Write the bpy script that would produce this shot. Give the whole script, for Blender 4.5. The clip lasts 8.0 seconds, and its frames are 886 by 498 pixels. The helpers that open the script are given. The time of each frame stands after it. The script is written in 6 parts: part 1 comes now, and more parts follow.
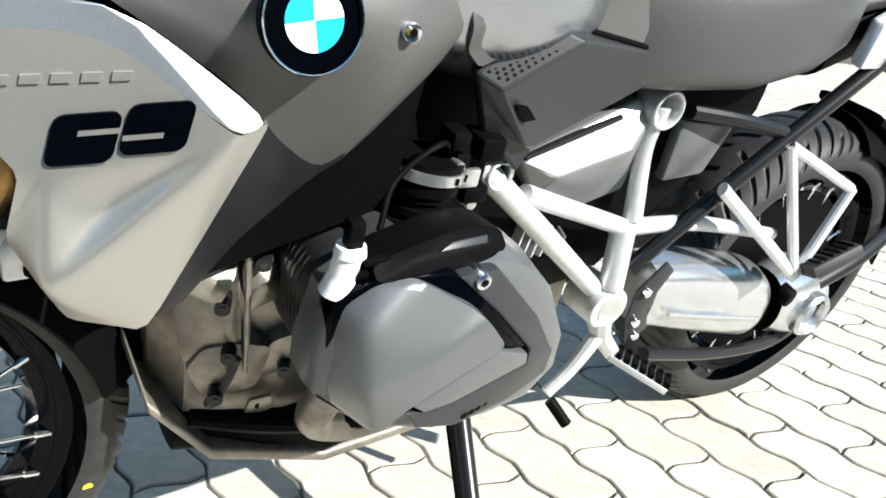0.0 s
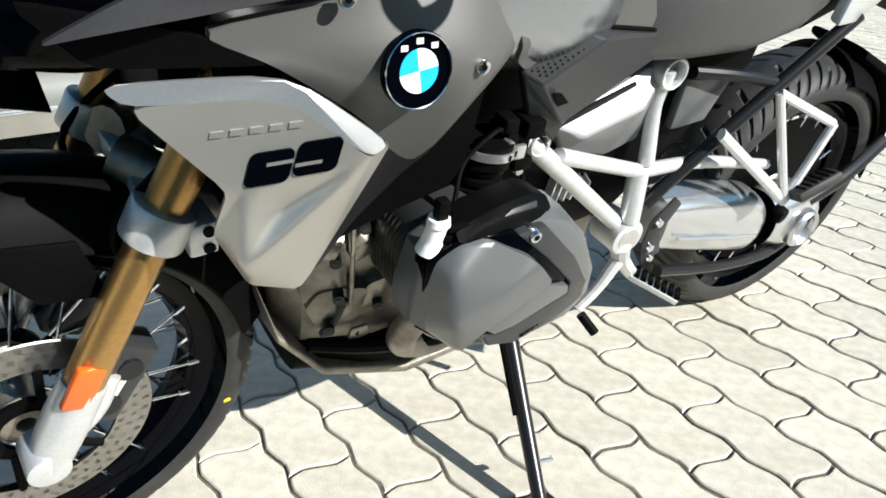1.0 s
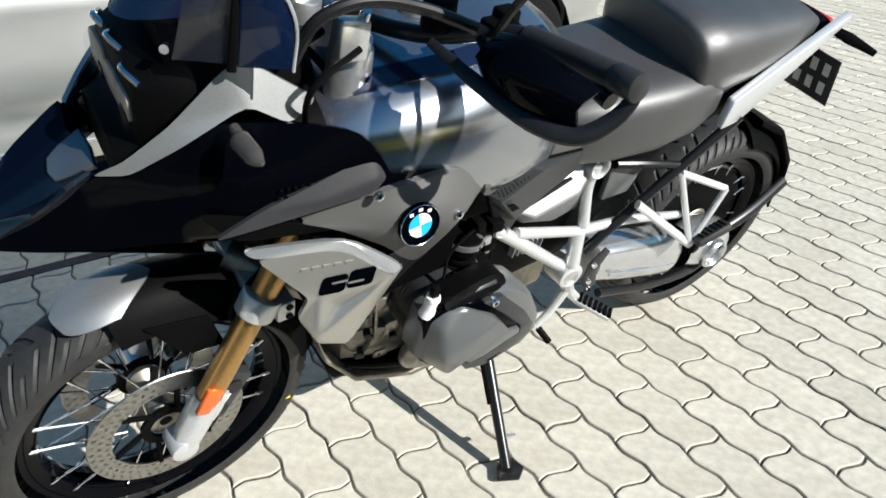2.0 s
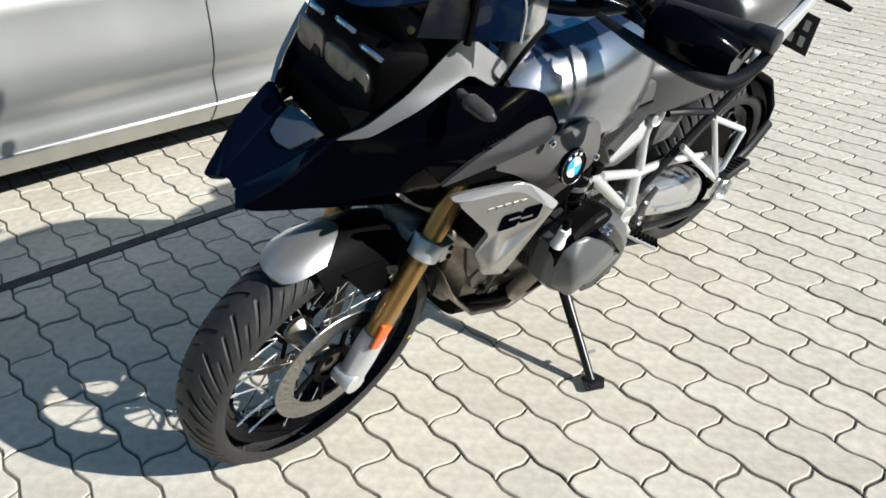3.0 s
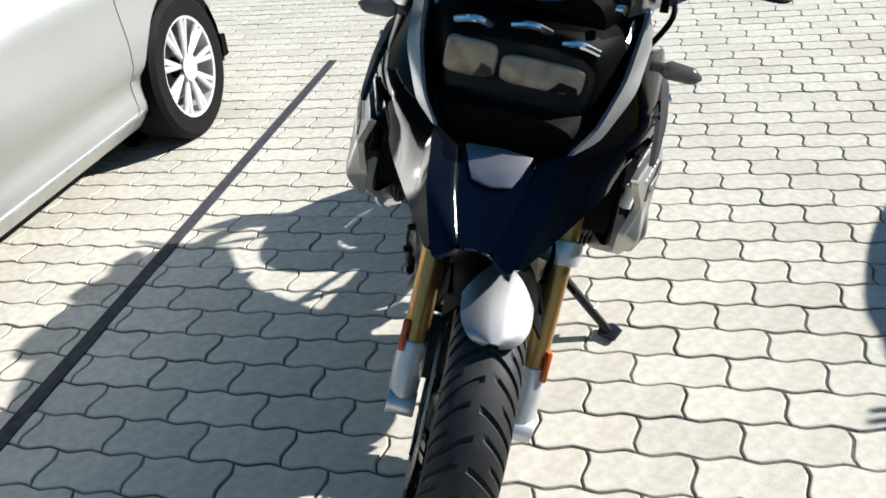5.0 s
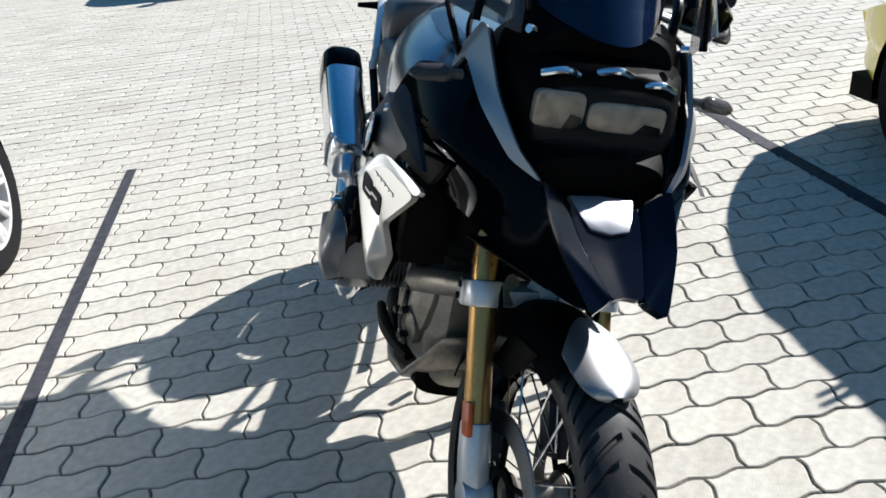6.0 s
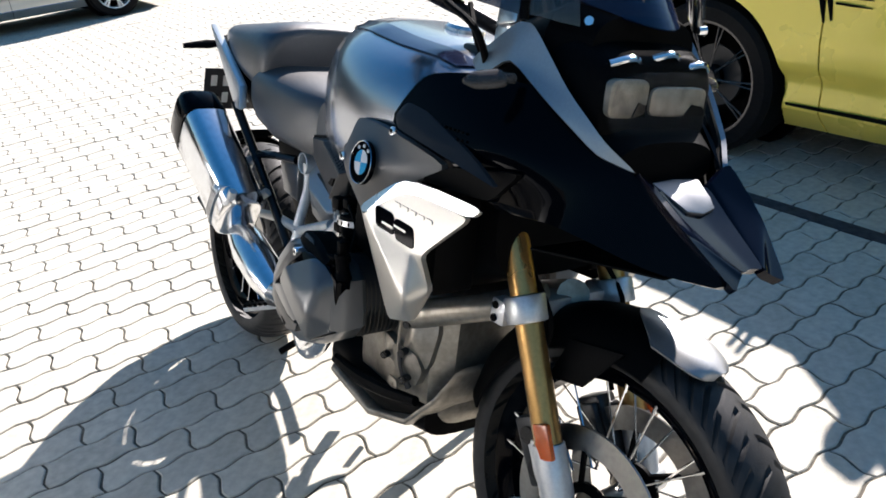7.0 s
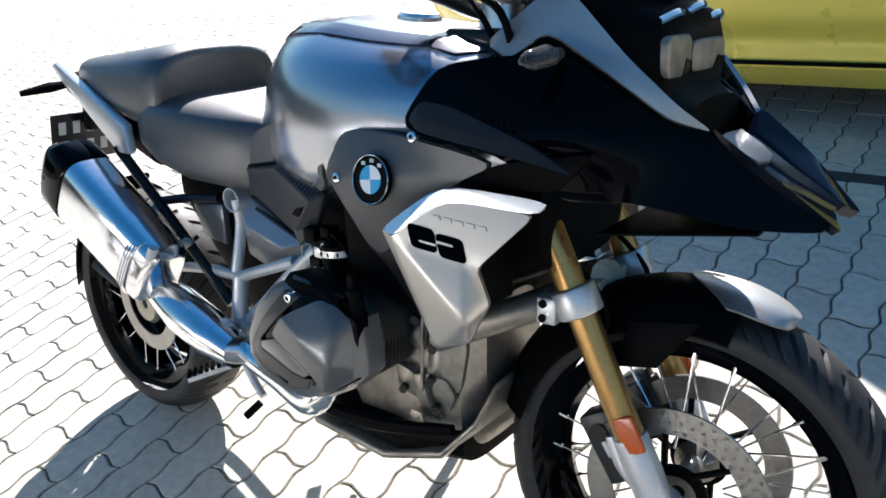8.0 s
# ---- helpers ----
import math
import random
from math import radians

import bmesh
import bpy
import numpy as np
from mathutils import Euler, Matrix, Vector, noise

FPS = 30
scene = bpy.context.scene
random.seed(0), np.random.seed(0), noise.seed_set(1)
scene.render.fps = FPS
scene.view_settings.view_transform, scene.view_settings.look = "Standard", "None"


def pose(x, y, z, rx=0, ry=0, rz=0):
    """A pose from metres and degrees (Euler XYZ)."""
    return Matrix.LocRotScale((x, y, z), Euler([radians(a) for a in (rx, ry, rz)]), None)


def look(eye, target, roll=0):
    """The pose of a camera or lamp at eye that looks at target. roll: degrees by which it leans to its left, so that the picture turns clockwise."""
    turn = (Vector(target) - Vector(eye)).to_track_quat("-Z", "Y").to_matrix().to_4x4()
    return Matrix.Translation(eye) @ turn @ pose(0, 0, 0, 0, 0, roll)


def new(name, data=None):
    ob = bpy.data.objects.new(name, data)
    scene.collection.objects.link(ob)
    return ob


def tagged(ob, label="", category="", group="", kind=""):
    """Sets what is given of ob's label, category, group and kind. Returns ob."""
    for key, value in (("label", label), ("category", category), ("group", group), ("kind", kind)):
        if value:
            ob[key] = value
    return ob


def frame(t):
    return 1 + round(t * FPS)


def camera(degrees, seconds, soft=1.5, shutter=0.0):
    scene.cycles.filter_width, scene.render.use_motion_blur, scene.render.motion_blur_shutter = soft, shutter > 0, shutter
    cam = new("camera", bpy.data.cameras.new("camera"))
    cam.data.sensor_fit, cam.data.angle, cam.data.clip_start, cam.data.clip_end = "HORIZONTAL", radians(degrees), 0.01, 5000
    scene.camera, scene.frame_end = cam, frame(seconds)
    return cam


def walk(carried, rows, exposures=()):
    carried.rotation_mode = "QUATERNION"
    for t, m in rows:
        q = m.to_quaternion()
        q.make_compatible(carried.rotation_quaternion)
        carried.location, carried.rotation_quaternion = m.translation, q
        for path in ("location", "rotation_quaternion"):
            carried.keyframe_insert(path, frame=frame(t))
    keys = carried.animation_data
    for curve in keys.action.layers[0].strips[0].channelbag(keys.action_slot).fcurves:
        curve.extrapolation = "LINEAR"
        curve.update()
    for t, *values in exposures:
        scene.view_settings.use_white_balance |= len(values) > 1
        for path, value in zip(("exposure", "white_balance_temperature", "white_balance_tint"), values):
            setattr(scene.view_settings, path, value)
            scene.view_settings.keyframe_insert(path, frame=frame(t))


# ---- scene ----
cam = camera(59.93, 8.0, soft=1.7)
PATH = [
    (0, pose(-0.508, -0.989, 0.795, 71.30, -3.85, -31.88)),
    (0.3, pose(-0.538, -1.068, 0.811, 71.95, -3.63, -30.86)),
    (0.5, pose(-0.569, -1.088, 0.832, 68.70, -4.61, -32.47)),
    (0.7, pose(-0.604, -1.118, 0.844, 68.93, -3.81, -33.82)),
    (1, pose(-0.665, -1.115, 0.931, 64.38, -0.81, -32.14)),
    (1.2, pose(-0.705, -1.163, 1.052, 61.40, -0.65, -30.23)),
    (2.3, pose(-0.988, -1.450, 1.365, 60.32, 0.02, -35.22)),
    (2.5, pose(-1.140, -1.424, 1.373, 61.50, 0.77, -39.16)),
    (2.7, pose(-1.308, -1.335, 1.419, 59.62, -1.52, -40.75)),
    (2.9, pose(-1.359, -1.336, 1.397, 58.58, -0.16, -41.27)),
    (3, pose(-1.383, -1.337, 1.405, 58.66, -0.35, -41.34)),
    (3.1, pose(-1.402, -1.301, 1.399, 58.97, -0.35, -42.70)),
    (3.3, pose(-1.505, -1.197, 1.399, 61.16, 0.07, -47.40)),
    (3.5, pose(-1.517, -1.129, 1.403, 62.28, 3.33, -46.67)),
    (3.7, pose(-1.615, -1.025, 1.418, 61.04, 2.02, -50.29)),
    (3.9, pose(-1.592, -0.944, 1.412, 59.29, 1.07, -52.60)),
    (4, pose(-1.600, -0.894, 1.411, 58.15, 0.33, -55.01)),
    (4.2, pose(-1.648, -0.803, 1.385, 59.13, 0.12, -60.33)),
    (5.3, pose(-1.768, -0.218, 1.385, 58.97, 4.33, -83.89)),
    (5.5, pose(-1.748, -0.118, 1.380, 61.31, 3.04, -86.29)),
    (5.8, pose(-1.710, 0.065, 1.384, 61.43, 2.16, -96.44)),
    (6, pose(-1.701, 0.162, 1.366, 62.73, 4.69, -101.03)),
    (6.2, pose(-1.708, 0.342, 1.396, 61.15, 5.22, -106.33)),
    (6.5, pose(-1.655, 0.453, 1.390, 60.19, 3.61, -114.88)),
    (7, pose(-1.425, 0.607, 1.354, 63.10, 6.10, -124.17)),
    (7.2, pose(-1.365, 0.615, 1.364, 61.10, 8.23, -125.48)),
    (7.4, pose(-1.316, 0.632, 1.364, 61.13, 8.18, -127.29)),
    (7.5, pose(-1.269, 0.663, 1.372, 61.40, 8.75, -130.12)),
    (8, pose(-1.079, 0.784, 1.356, 60.49, 10.22, -142.78)),
]
walk(cam, PATH, [(0.0, 1.39, 6380, 8), (0.6, 1.15, 6480, 8), (1.2, 1.07, 6470, 7), (2.5, 0.79, 6500, 8), (3.5, 0.82, 6540, 9), (4.0, 0.94, 6530, 9), (5.5, 1.00, 6300, 11), (6.0, 0.99, 6240, 12), (6.5, 1.22, 6270, 13), (7.0, 1.52, 6600, 16), (7.5, 1.70, 6680, 17), (8.0, 1.70, 6420, 15)])

# world and sun: low clear-sky sun from behind the shaded side of the yellow car
SUN_TRAVEL = Vector((-0.372, 0.763, -0.529)).normalized()
SUN_FROM = -SUN_TRAVEL
world = bpy.data.worlds.new("sky")
scene.world = world
world.use_nodes = True
wn = world.node_tree.nodes
sky = wn.new("ShaderNodeTexSky")
sky.sky_type = 'NISHITA'
sky.sun_disc = False
sky.air_density, sky.dust_density, sky.ozone_density = 1.5, 0.4, 1.4
sky.sun_elevation = math.asin(SUN_FROM.z)
sky.sun_rotation = math.atan2(SUN_FROM.x, SUN_FROM.y)
wn["Background"].inputs["Strength"].default_value = 0.050
deep = wn.new("ShaderNodeHueSaturation")     # a deep blue cloudless sky
deep.inputs["Saturation"].default_value = 1.5
world.node_tree.links.new(sky.outputs["Color"], deep.inputs["Color"])
world.node_tree.links.new(deep.outputs["Color"], wn["Background"].inputs["Color"])
lamp = bpy.data.lights.new("sun", 'SUN')
lamp.energy, lamp.angle, lamp.color = 5.0, radians(0.6), (1.0, 0.97, 0.93)
sun = new("sun", lamp)
sun.matrix_world = look(SUN_FROM * 30, (0, 0, 0))


# ---- materials ----
def material(name, color, rough=0.5, metal=0.0, vary=0.12, scale=40.0, bump=0.0, bump_scale=300.0, coat=0.0,
             spec=0.5, island=0.0, dirt=None, dirt_scale=3.0, dirt_amount=0.0, coat_rough=0.06):
    """A surface with two scales of variation: broad patches and fine grain."""
    m = bpy.data.materials.new(name)
    m.use_nodes = True
    nt = m.node_tree
    n, l = nt.nodes, nt.links
    bsdf = n["Principled BSDF"]
    bsdf.inputs["Roughness"].default_value = rough
    bsdf.inputs["Metallic"].default_value = metal
    bsdf.inputs["Specular IOR Level"].default_value = spec
    bsdf.inputs["Coat Weight"].default_value = coat
    bsdf.inputs["Coat Roughness"].default_value = coat_rough
    tc = n.new("ShaderNodeTexCoord")
    fine = n.new("ShaderNodeTexNoise")
    fine.inputs["Scale"].default_value, fine.inputs["Detail"].default_value = scale, 5.0
    broad = n.new("ShaderNodeTexNoise")
    broad.inputs["Scale"].default_value, broad.inputs["Detail"].default_value = dirt_scale, 4.0
    l.new(tc.outputs["Object"], fine.inputs["Vector"])
    l.new(tc.outputs["Object"], broad.inputs["Vector"])
    ramp = n.new("ShaderNodeMapRange")
    ramp.inputs["From Min"].default_value, ramp.inputs["From Max"].default_value = 0.3, 0.7
    ramp.inputs["To Min"].default_value, ramp.inputs["To Max"].default_value = 1 - vary, 1 + vary
    l.new(fine.outputs["Fac"], ramp.inputs["Value"])
    hsv = n.new("ShaderNodeHueSaturation")
    hsv.inputs["Color"].default_value = (*color, 1)
    value = ramp.outputs["Result"]
    if island:
        info = n.new("ShaderNodeObjectInfo")
        geo = n.new("ShaderNodeNewGeometry")
        add = n.new("ShaderNodeMath")
        add.operation = 'ADD'
        l.new(info.outputs["Random"], add.inputs[0])
        l.new(geo.outputs["Random Per Island"], add.inputs[1])
        fr = n.new("ShaderNodeMath")
        fr.operation = 'FRACT'
        l.new(add.outputs[0], fr.inputs[0])
        mr = n.new("ShaderNodeMapRange")
        mr.inputs["To Min"].default_value, mr.inputs["To Max"].default_value = 1 - island, 1 + island
        l.new(fr.outputs[0], mr.inputs["Value"])
        mul = n.new("ShaderNodeMath")
        mul.operation = 'MULTIPLY'
        l.new(value, mul.inputs[0])
        l.new(mr.outputs["Result"], mul.inputs[1])
        value = mul.outputs[0]
    l.new(value, hsv.inputs["Value"])
    out = hsv.outputs["Color"]
    if dirt_amount:
        mix = n.new("ShaderNodeMix")
        mix.data_type = 'RGBA'
        mix.inputs["B"].default_value = (*(dirt or (0.2, 0.18, 0.15)), 1)
        mask = n.new("ShaderNodeMapRange")
        mask.inputs["From Min"].default_value, mask.inputs["From Max"].default_value = 0.48, 0.72
        mask.inputs["To Max"].default_value = dirt_amount
        l.new(broad.outputs["Fac"], mask.inputs["Value"])
        l.new(mask.outputs["Result"], mix.inputs["Factor"])
        l.new(out, mix.inputs["A"])
        out = mix.outputs["Result"]
    l.new(out, bsdf.inputs["Base Color"])
    rr = n.new("ShaderNodeMapRange")
    rr.inputs["From Min"].default_value, rr.inputs["From Max"].default_value = 0.3, 0.7
    rr.inputs["To Min"].default_value, rr.inputs["To Max"].default_value = max(rough * 0.85, 0.02), min(rough * 1.2 + 0.01, 1)
    l.new(broad.outputs["Fac"], rr.inputs["Value"])
    l.new(rr.outputs["Result"], bsdf.inputs["Roughness"])
    if bump:
        grain = n.new("ShaderNodeTexNoise")
        grain.inputs["Scale"].default_value, grain.inputs["Detail"].default_value = bump_scale, 3.0
        l.new(tc.outputs["Object"], grain.inputs["Vector"])
        b = n.new("ShaderNodeBump")
        b.inputs["Strength"].default_value, b.inputs["Distance"].default_value = bump, 0.002
        l.new(grain.outputs["Fac"], b.inputs["Height"])
        l.new(b.outputs["Normal"], bsdf.inputs["Normal"])
    return m


def glass(name, color, rough=0.02, alpha=0.4):
    m = material(name, color, rough, vary=0.02, spec=0.25)
    m.node_tree.nodes["Principled BSDF"].inputs["Alpha"].default_value = alpha
    return m


M_PAVER = material("paver_concrete", (0.50, 0.473, 0.405), 0.9, vary=0.15, scale=35, bump=0.5, bump_scale=260, spec=0.15,
                   island=0.07, dirt=(0.37, 0.33, 0.265), dirt_scale=2.2, dirt_amount=0.35)
M_JOINT = material("joint_sand", (0.135, 0.120, 0.097), 0.97, vary=0.35, scale=60, bump=0.8, bump_scale=400, spec=0.1,
                   dirt=(0.13, 0.118, 0.095), dirt_scale=4, dirt_amount=0.5)
M_STRIP = material("dark_strip", (0.048, 0.049, 0.056), 0.85, vary=0.3, scale=30, bump=0.5, spec=0.2)
M_GRAPHITE = material("graphite_matt_paint", (0.068, 0.066, 0.064), 0.51, 0.0, vary=0.05, scale=500, spec=0.75)
M_TANK = material("tank_metallic_paint", (0.40, 0.42, 0.46), 0.22, 0.95, vary=0.05, scale=700, coat=0.4)
M_TANKTOP = material("tank_dark_blue_stripe", (0.010, 0.016, 0.045), 0.16, 0.3, vary=0.06, scale=700, coat=0.5)
M_DARKMIRROR = material("sky_glare_metal", (0.24, 0.24, 0.25), 0.38, 0.9, vary=0.03, scale=200)
M_EDGE = material("bright_silver_edge", (0.76, 0.78, 0.80), 0.28, 0.85, vary=0.04, scale=300)
M_WINGLET = material("winglet_grey_metallic", (0.36, 0.365, 0.37), 0.42, 0.8, vary=0.05, scale=300)
M_NAVY = material("navy_black_gloss", (0.001, 0.0018, 0.006), 0.10, 0.0, vary=0.08, scale=300, spec=0.18)
M_CARTYRE = material("car_tyre_rubber", (0.006, 0.006, 0.0065), 0.7, vary=0.25, scale=60, bump=0.3, bump_scale=500, spec=0.12)
M_BLOCKER = material("horizon_blocker", (0.12, 0.118, 0.11), 0.9, vary=0.3, scale=3, spec=0.1)
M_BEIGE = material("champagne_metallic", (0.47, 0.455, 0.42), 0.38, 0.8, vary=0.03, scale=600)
M_SILVER = material("silver_paint", (0.62, 0.63, 0.64), 0.33, 0.6, vary=0.06, scale=200)
M_FRAME = material("frame_silver", (0.60, 0.61, 0.61), 0.38, 0.5, vary=0.07, scale=90, dirt=(0.42, 0.40, 0.37), dirt_amount=0.2, dirt_scale=8)
M_BLACK = material("black_plastic", (0.0022, 0.0022, 0.0024), 0.5, vary=0.2, scale=150, bump=0.15, bump_scale=900, spec=0.04)
M_GLOSSBLACK = material("black_gloss_paint", (0.0008, 0.0010, 0.002), 0.06, 0.0, vary=0.1, scale=300, spec=0.07)
M_SATINBLACK = material("satin_black_tube", (0.008, 0.008, 0.009), 0.28, 0.0, vary=0.15, scale=200, spec=0.35)
M_RUBBER = material("tyre_rubber", (0.018, 0.018, 0.0185), 0.55, vary=0.25, scale=60, bump=0.3, bump_scale=500, spec=0.38, dirt=(0.045, 0.042, 0.038), dirt_scale=9, dirt_amount=0.3)
M_SEAT = material("seat_vinyl", (0.026, 0.026, 0.028), 0.50, vary=0.12, scale=120, bump=0.25, bump_scale=1100, spec=0.8, coat=0.6, coat_rough=0.40)
M_ENGINE = material("engine_cast", (0.33, 0.30, 0.255), 0.38, 0.75, vary=0.15, scale=90, bump=0.25, bump_scale=500, dirt=(0.06, 0.052, 0.043), dirt_scale=12, dirt_amount=0.65)
M_HEAD = material("head_cover_grey", (0.100, 0.104, 0.106), 0.30, 0.25, vary=0.04, scale=400, spec=0.6, coat=0.3, coat_rough=0.1)
M_DISC = material("brake_disc_steel", (0.36, 0.35, 0.33), 0.34, 1.0, vary=0.1, scale=90)
M_FIN = material("cast_fin_dark", (0.075, 0.068, 0.058), 0.5, 0.5, vary=0.2, scale=120, spec=0.4)
M_HEADDARK = material("head_guard_dark", (0.028, 0.029, 0.031), 0.36, 0.2, vary=0.08, scale=300, spec=0.35)
M_BLADE = material("flank_blade_dark", (0.022, 0.022, 0.024), 0.48, 0.0, vary=0.08, scale=300, spec=0.16)
M_ALU = material("bare_aluminium", (0.72, 0.72, 0.72), 0.28, 0.9, vary=0.08, scale=120)
M_SWING = material("swingarm_silver", (0.62, 0.63, 0.64), 0.22, 0.85, vary=0.05, scale=80, coat=0.2)
M_CHROME = material("stainless_steel", (0.75, 0.77, 0.80), 0.14, 1.0, vary=0.06, scale=60)
M_GOLD = material("gold_anodised", (0.46, 0.27, 0.095), 0.28, 0.85, vary=0.08, scale=160)
M_AMBER = material("amber_reflector", (0.62, 0.10, 0.012), 0.2, vary=0.15, scale=500, coat=0.5)
M_RED = material("red_lens", (0.45, 0.015, 0.01), 0.15, vary=0.1, coat=0.5)
M_WHITE = material("white_enamel", (0.82, 0.82, 0.80), 0.25, vary=0.03, coat=0.4)
M_BLUE = material("blue_enamel", (0.02, 0.36, 0.62), 0.22, vary=0.04, coat=0.4)
M_YELLOWDOT = material("yellow_mark", (0.75, 0.58, 0.03), 0.6)
M_LENS = glass("lamp_lens", (0.1, 0.1, 0.1), 0.03, 0.06)
M_INDICATOR = glass("indicator_lens", (0.055, 0.052, 0.05), 0.08, 0.8)
# the sky's blue reflection is put into the screen's own colour
M_SCREEN = glass("smoked_screen", (0.004, 0.011, 0.036), 0.03, 0.80)
M_SCREEN.node_tree.nodes["Principled BSDF"].inputs["Specular IOR Level"].default_value = 0.5
M_DEFLECTOR = glass("clear_tinted_plastic", (0.022, 0.025, 0.032), 0.05, 0.42)
M_DEFLECTOR.node_tree.nodes["Principled BSDF"].inputs["Specular IOR Level"].default_value = 0.8
M_LAMPBOWL = material("lamp_reflector", (0.33, 0.275, 0.21), 0.4, 0.3, vary=0.35, scale=45)
M_CARSILVER = material("silver_car_paint", (0.50, 0.51, 0.50), 0.36, 0.85, vary=0.02, scale=800, coat=0.25, dirt=(0.42, 0.41, 0.37), dirt_scale=1.5, dirt_amount=0.12)
M_CARYELLOW = material("yellow_car_paint", (0.88, 0.70, 0.11), 0.28, 0.15, vary=0.03, scale=800, coat=0.4)
M_CARGLASS = material("car_glass", (0.01, 0.013, 0.016), 0.05, vary=0.02, coat=0.5)
M_ALLOY = material("alloy_wheel_silver", (0.74, 0.74, 0.73), 0.3, 0.5, vary=0.05, scale=60, coat=0.3)
M_DARKALLOY = material("dark_alloy", (0.03, 0.03, 0.034), 0.25, 0.6, vary=0.1, scale=60, coat=0.5)
M_PLATE = material("plate_black", (0.015, 0.015, 0.017), 0.4, vary=0.1)
M_BAR = material("pale_marking", (0.6, 0.6, 0.58), 0.5, vary=0.1)


# ---- building helpers ----
def finish(bm, smooth=True, bevel=0.0, angle=35, segments=2):
    bmesh.ops.recalc_face_normals(bm, faces=bm.faces)
    if bevel:
        sharp = [e for e in bm.edges if len(e.link_faces) == 2 and e.calc_face_angle(0) > radians(angle)]
        if sharp:
            bmesh.ops.bevel(bm, geom=sharp, offset=bevel, segments=segments, affect='EDGES', profile=0.5, clamp_overlap=True)
    for f in bm.faces:
        f.smooth = smooth
    for e in bm.edges:
        if len(e.link_faces) == 2 and e.calc_face_angle(0) > radians(angle):
            e.smooth = False


def mesh_of(name, bm, mat, smooth=True, bevel=0.0, angle=35, segments=2):
    finish(bm, smooth, bevel, angle, segments)
    me = bpy.data.meshes.new(name)
    bm.to_mesh(me)
    bm.free()
    me.materials.append(mat)
    return me


def part(name, bm, mat, parent=None, label="", m=None, smooth=True, bevel=0.0, angle=35, segments=2):
    ob = new(name, mesh_of(name, bm, mat, smooth, bevel, angle, segments) if isinstance(bm, bmesh.types.BMesh) else bm)
    if parent:
        ob.parent = parent
    if m is not None:
        ob.matrix_basis = m
    if label:
        ob["label"] = label
    return ob


def empty(name, parent=None, m=None):
    ob = new(name)
    ob.empty_display_size = 0.05
    if parent:
        ob.parent = parent
    if m is not None:
        ob.matrix_basis = m
    return ob


def box(cx, cy, cz, sx, sy, sz, m=None):
    bm = bmesh.new()
    bmesh.ops.create_cube(bm, size=1, matrix=Matrix.Translation((cx, cy, cz)) @ Matrix.Diagonal((sx, sy, sz, 1)))
    if m is not None:
        bmesh.ops.transform(bm, matrix=m, verts=bm.verts)
    return bm


def add_box(bm, cx, cy, cz, sx, sy, sz, m=None):
    mat = Matrix.Translation((cx, cy, cz)) @ Matrix.Diagonal((sx, sy, sz, 1))
    bmesh.ops.create_cube(bm, size=1, matrix=(m @ mat) if m is not None else mat)
    return bm


def rod(bm, a, b, r1, r2=None, seg=12):
    """A capped straight rod from a to b."""
    a, b = Vector(a), Vector(b)
    d = b - a
    m = Matrix.Translation((a + b) / 2) @ d.to_track_quat('Z', 'Y').to_matrix().to_4x4()
    bmesh.ops.create_cone(bm, cap_ends=True, segments=seg, radius1=r1, radius2=r1 if r2 is None else r2, depth=d.length, matrix=m)
    return bm


def curve_points(pts, steps=6):
    """A smooth run through the points (Catmull-Rom)."""
    p = [Vector(q) for q in pts]
    if len(p) < 3:
        return p
    p = [2 * p[0] - p[1]] + p + [2 * p[-1] - p[-2]]
    out = []
    for i in range(1, len(p) - 2):
        for k in range(steps):
            t = k / steps
            out.append(0.5 * (2 * p[i] + (p[i + 1] - p[i - 1]) * t + (2 * p[i - 1] - 5 * p[i] + 4 * p[i + 1] - p[i + 2]) * t * t
                              + (3 * p[i] - p[i - 1] - 3 * p[i + 1] + p[i + 2]) * t ** 3))
    return out + [p[-2]]


def tube(bm, pts, r, seg=10, steps=6, flat=1.0):
    """A round (or flattened) tube along a smooth run of points; r is a radius or a radius for each point."""
    run = curve_points(pts, steps)
    n = len(run)
    radii = [r] * n if isinstance(r, (int, float)) else [float(np.interp(i / (n - 1) * (len(r) - 1), range(len(r)), r)) for i in range(n)]
    rings = []
    side = None
    for i, p in enumerate(run):
        d = (run[min(i + 1, n - 1)] - run[max(i - 1, 0)]).normalized()
        if side is None:
            side = d.orthogonal().normalized()
        side = (side - d * side.dot(d)).normalized()
        up = d.cross(side)
        rings.append([bm.verts.new(p + radii[i] * (math.cos(a) * side + flat * math.sin(a) * up))
                      for a in (2 * math.pi * k / seg for k in range(seg))])
    for a, b in zip(rings, rings[1:]):
        for k in range(seg):
            bm.faces.new((a[k], a[(k + 1) % seg], b[(k + 1) % seg], b[k]))
    bm.faces.new(rings[0])
    bm.faces.new(rings[-1][::-1])
    return bm


def loft(bm, rings, cap=True, closed=True):
    """A skin over rings that have the same number of points."""
    vs = [[bm.verts.new(p) for p in ring] for ring in rings]
    n = len(vs[0])
    for a, b in zip(vs, vs[1:]):
        for k in range(n if closed else n - 1):
            bm.faces.new((a[k], a[(k + 1) % n], b[(k + 1) % n], b[k]))
    if cap and closed:
        bm.faces.new(vs[0])
        bm.faces.new(vs[-1][::-1])
    return bm


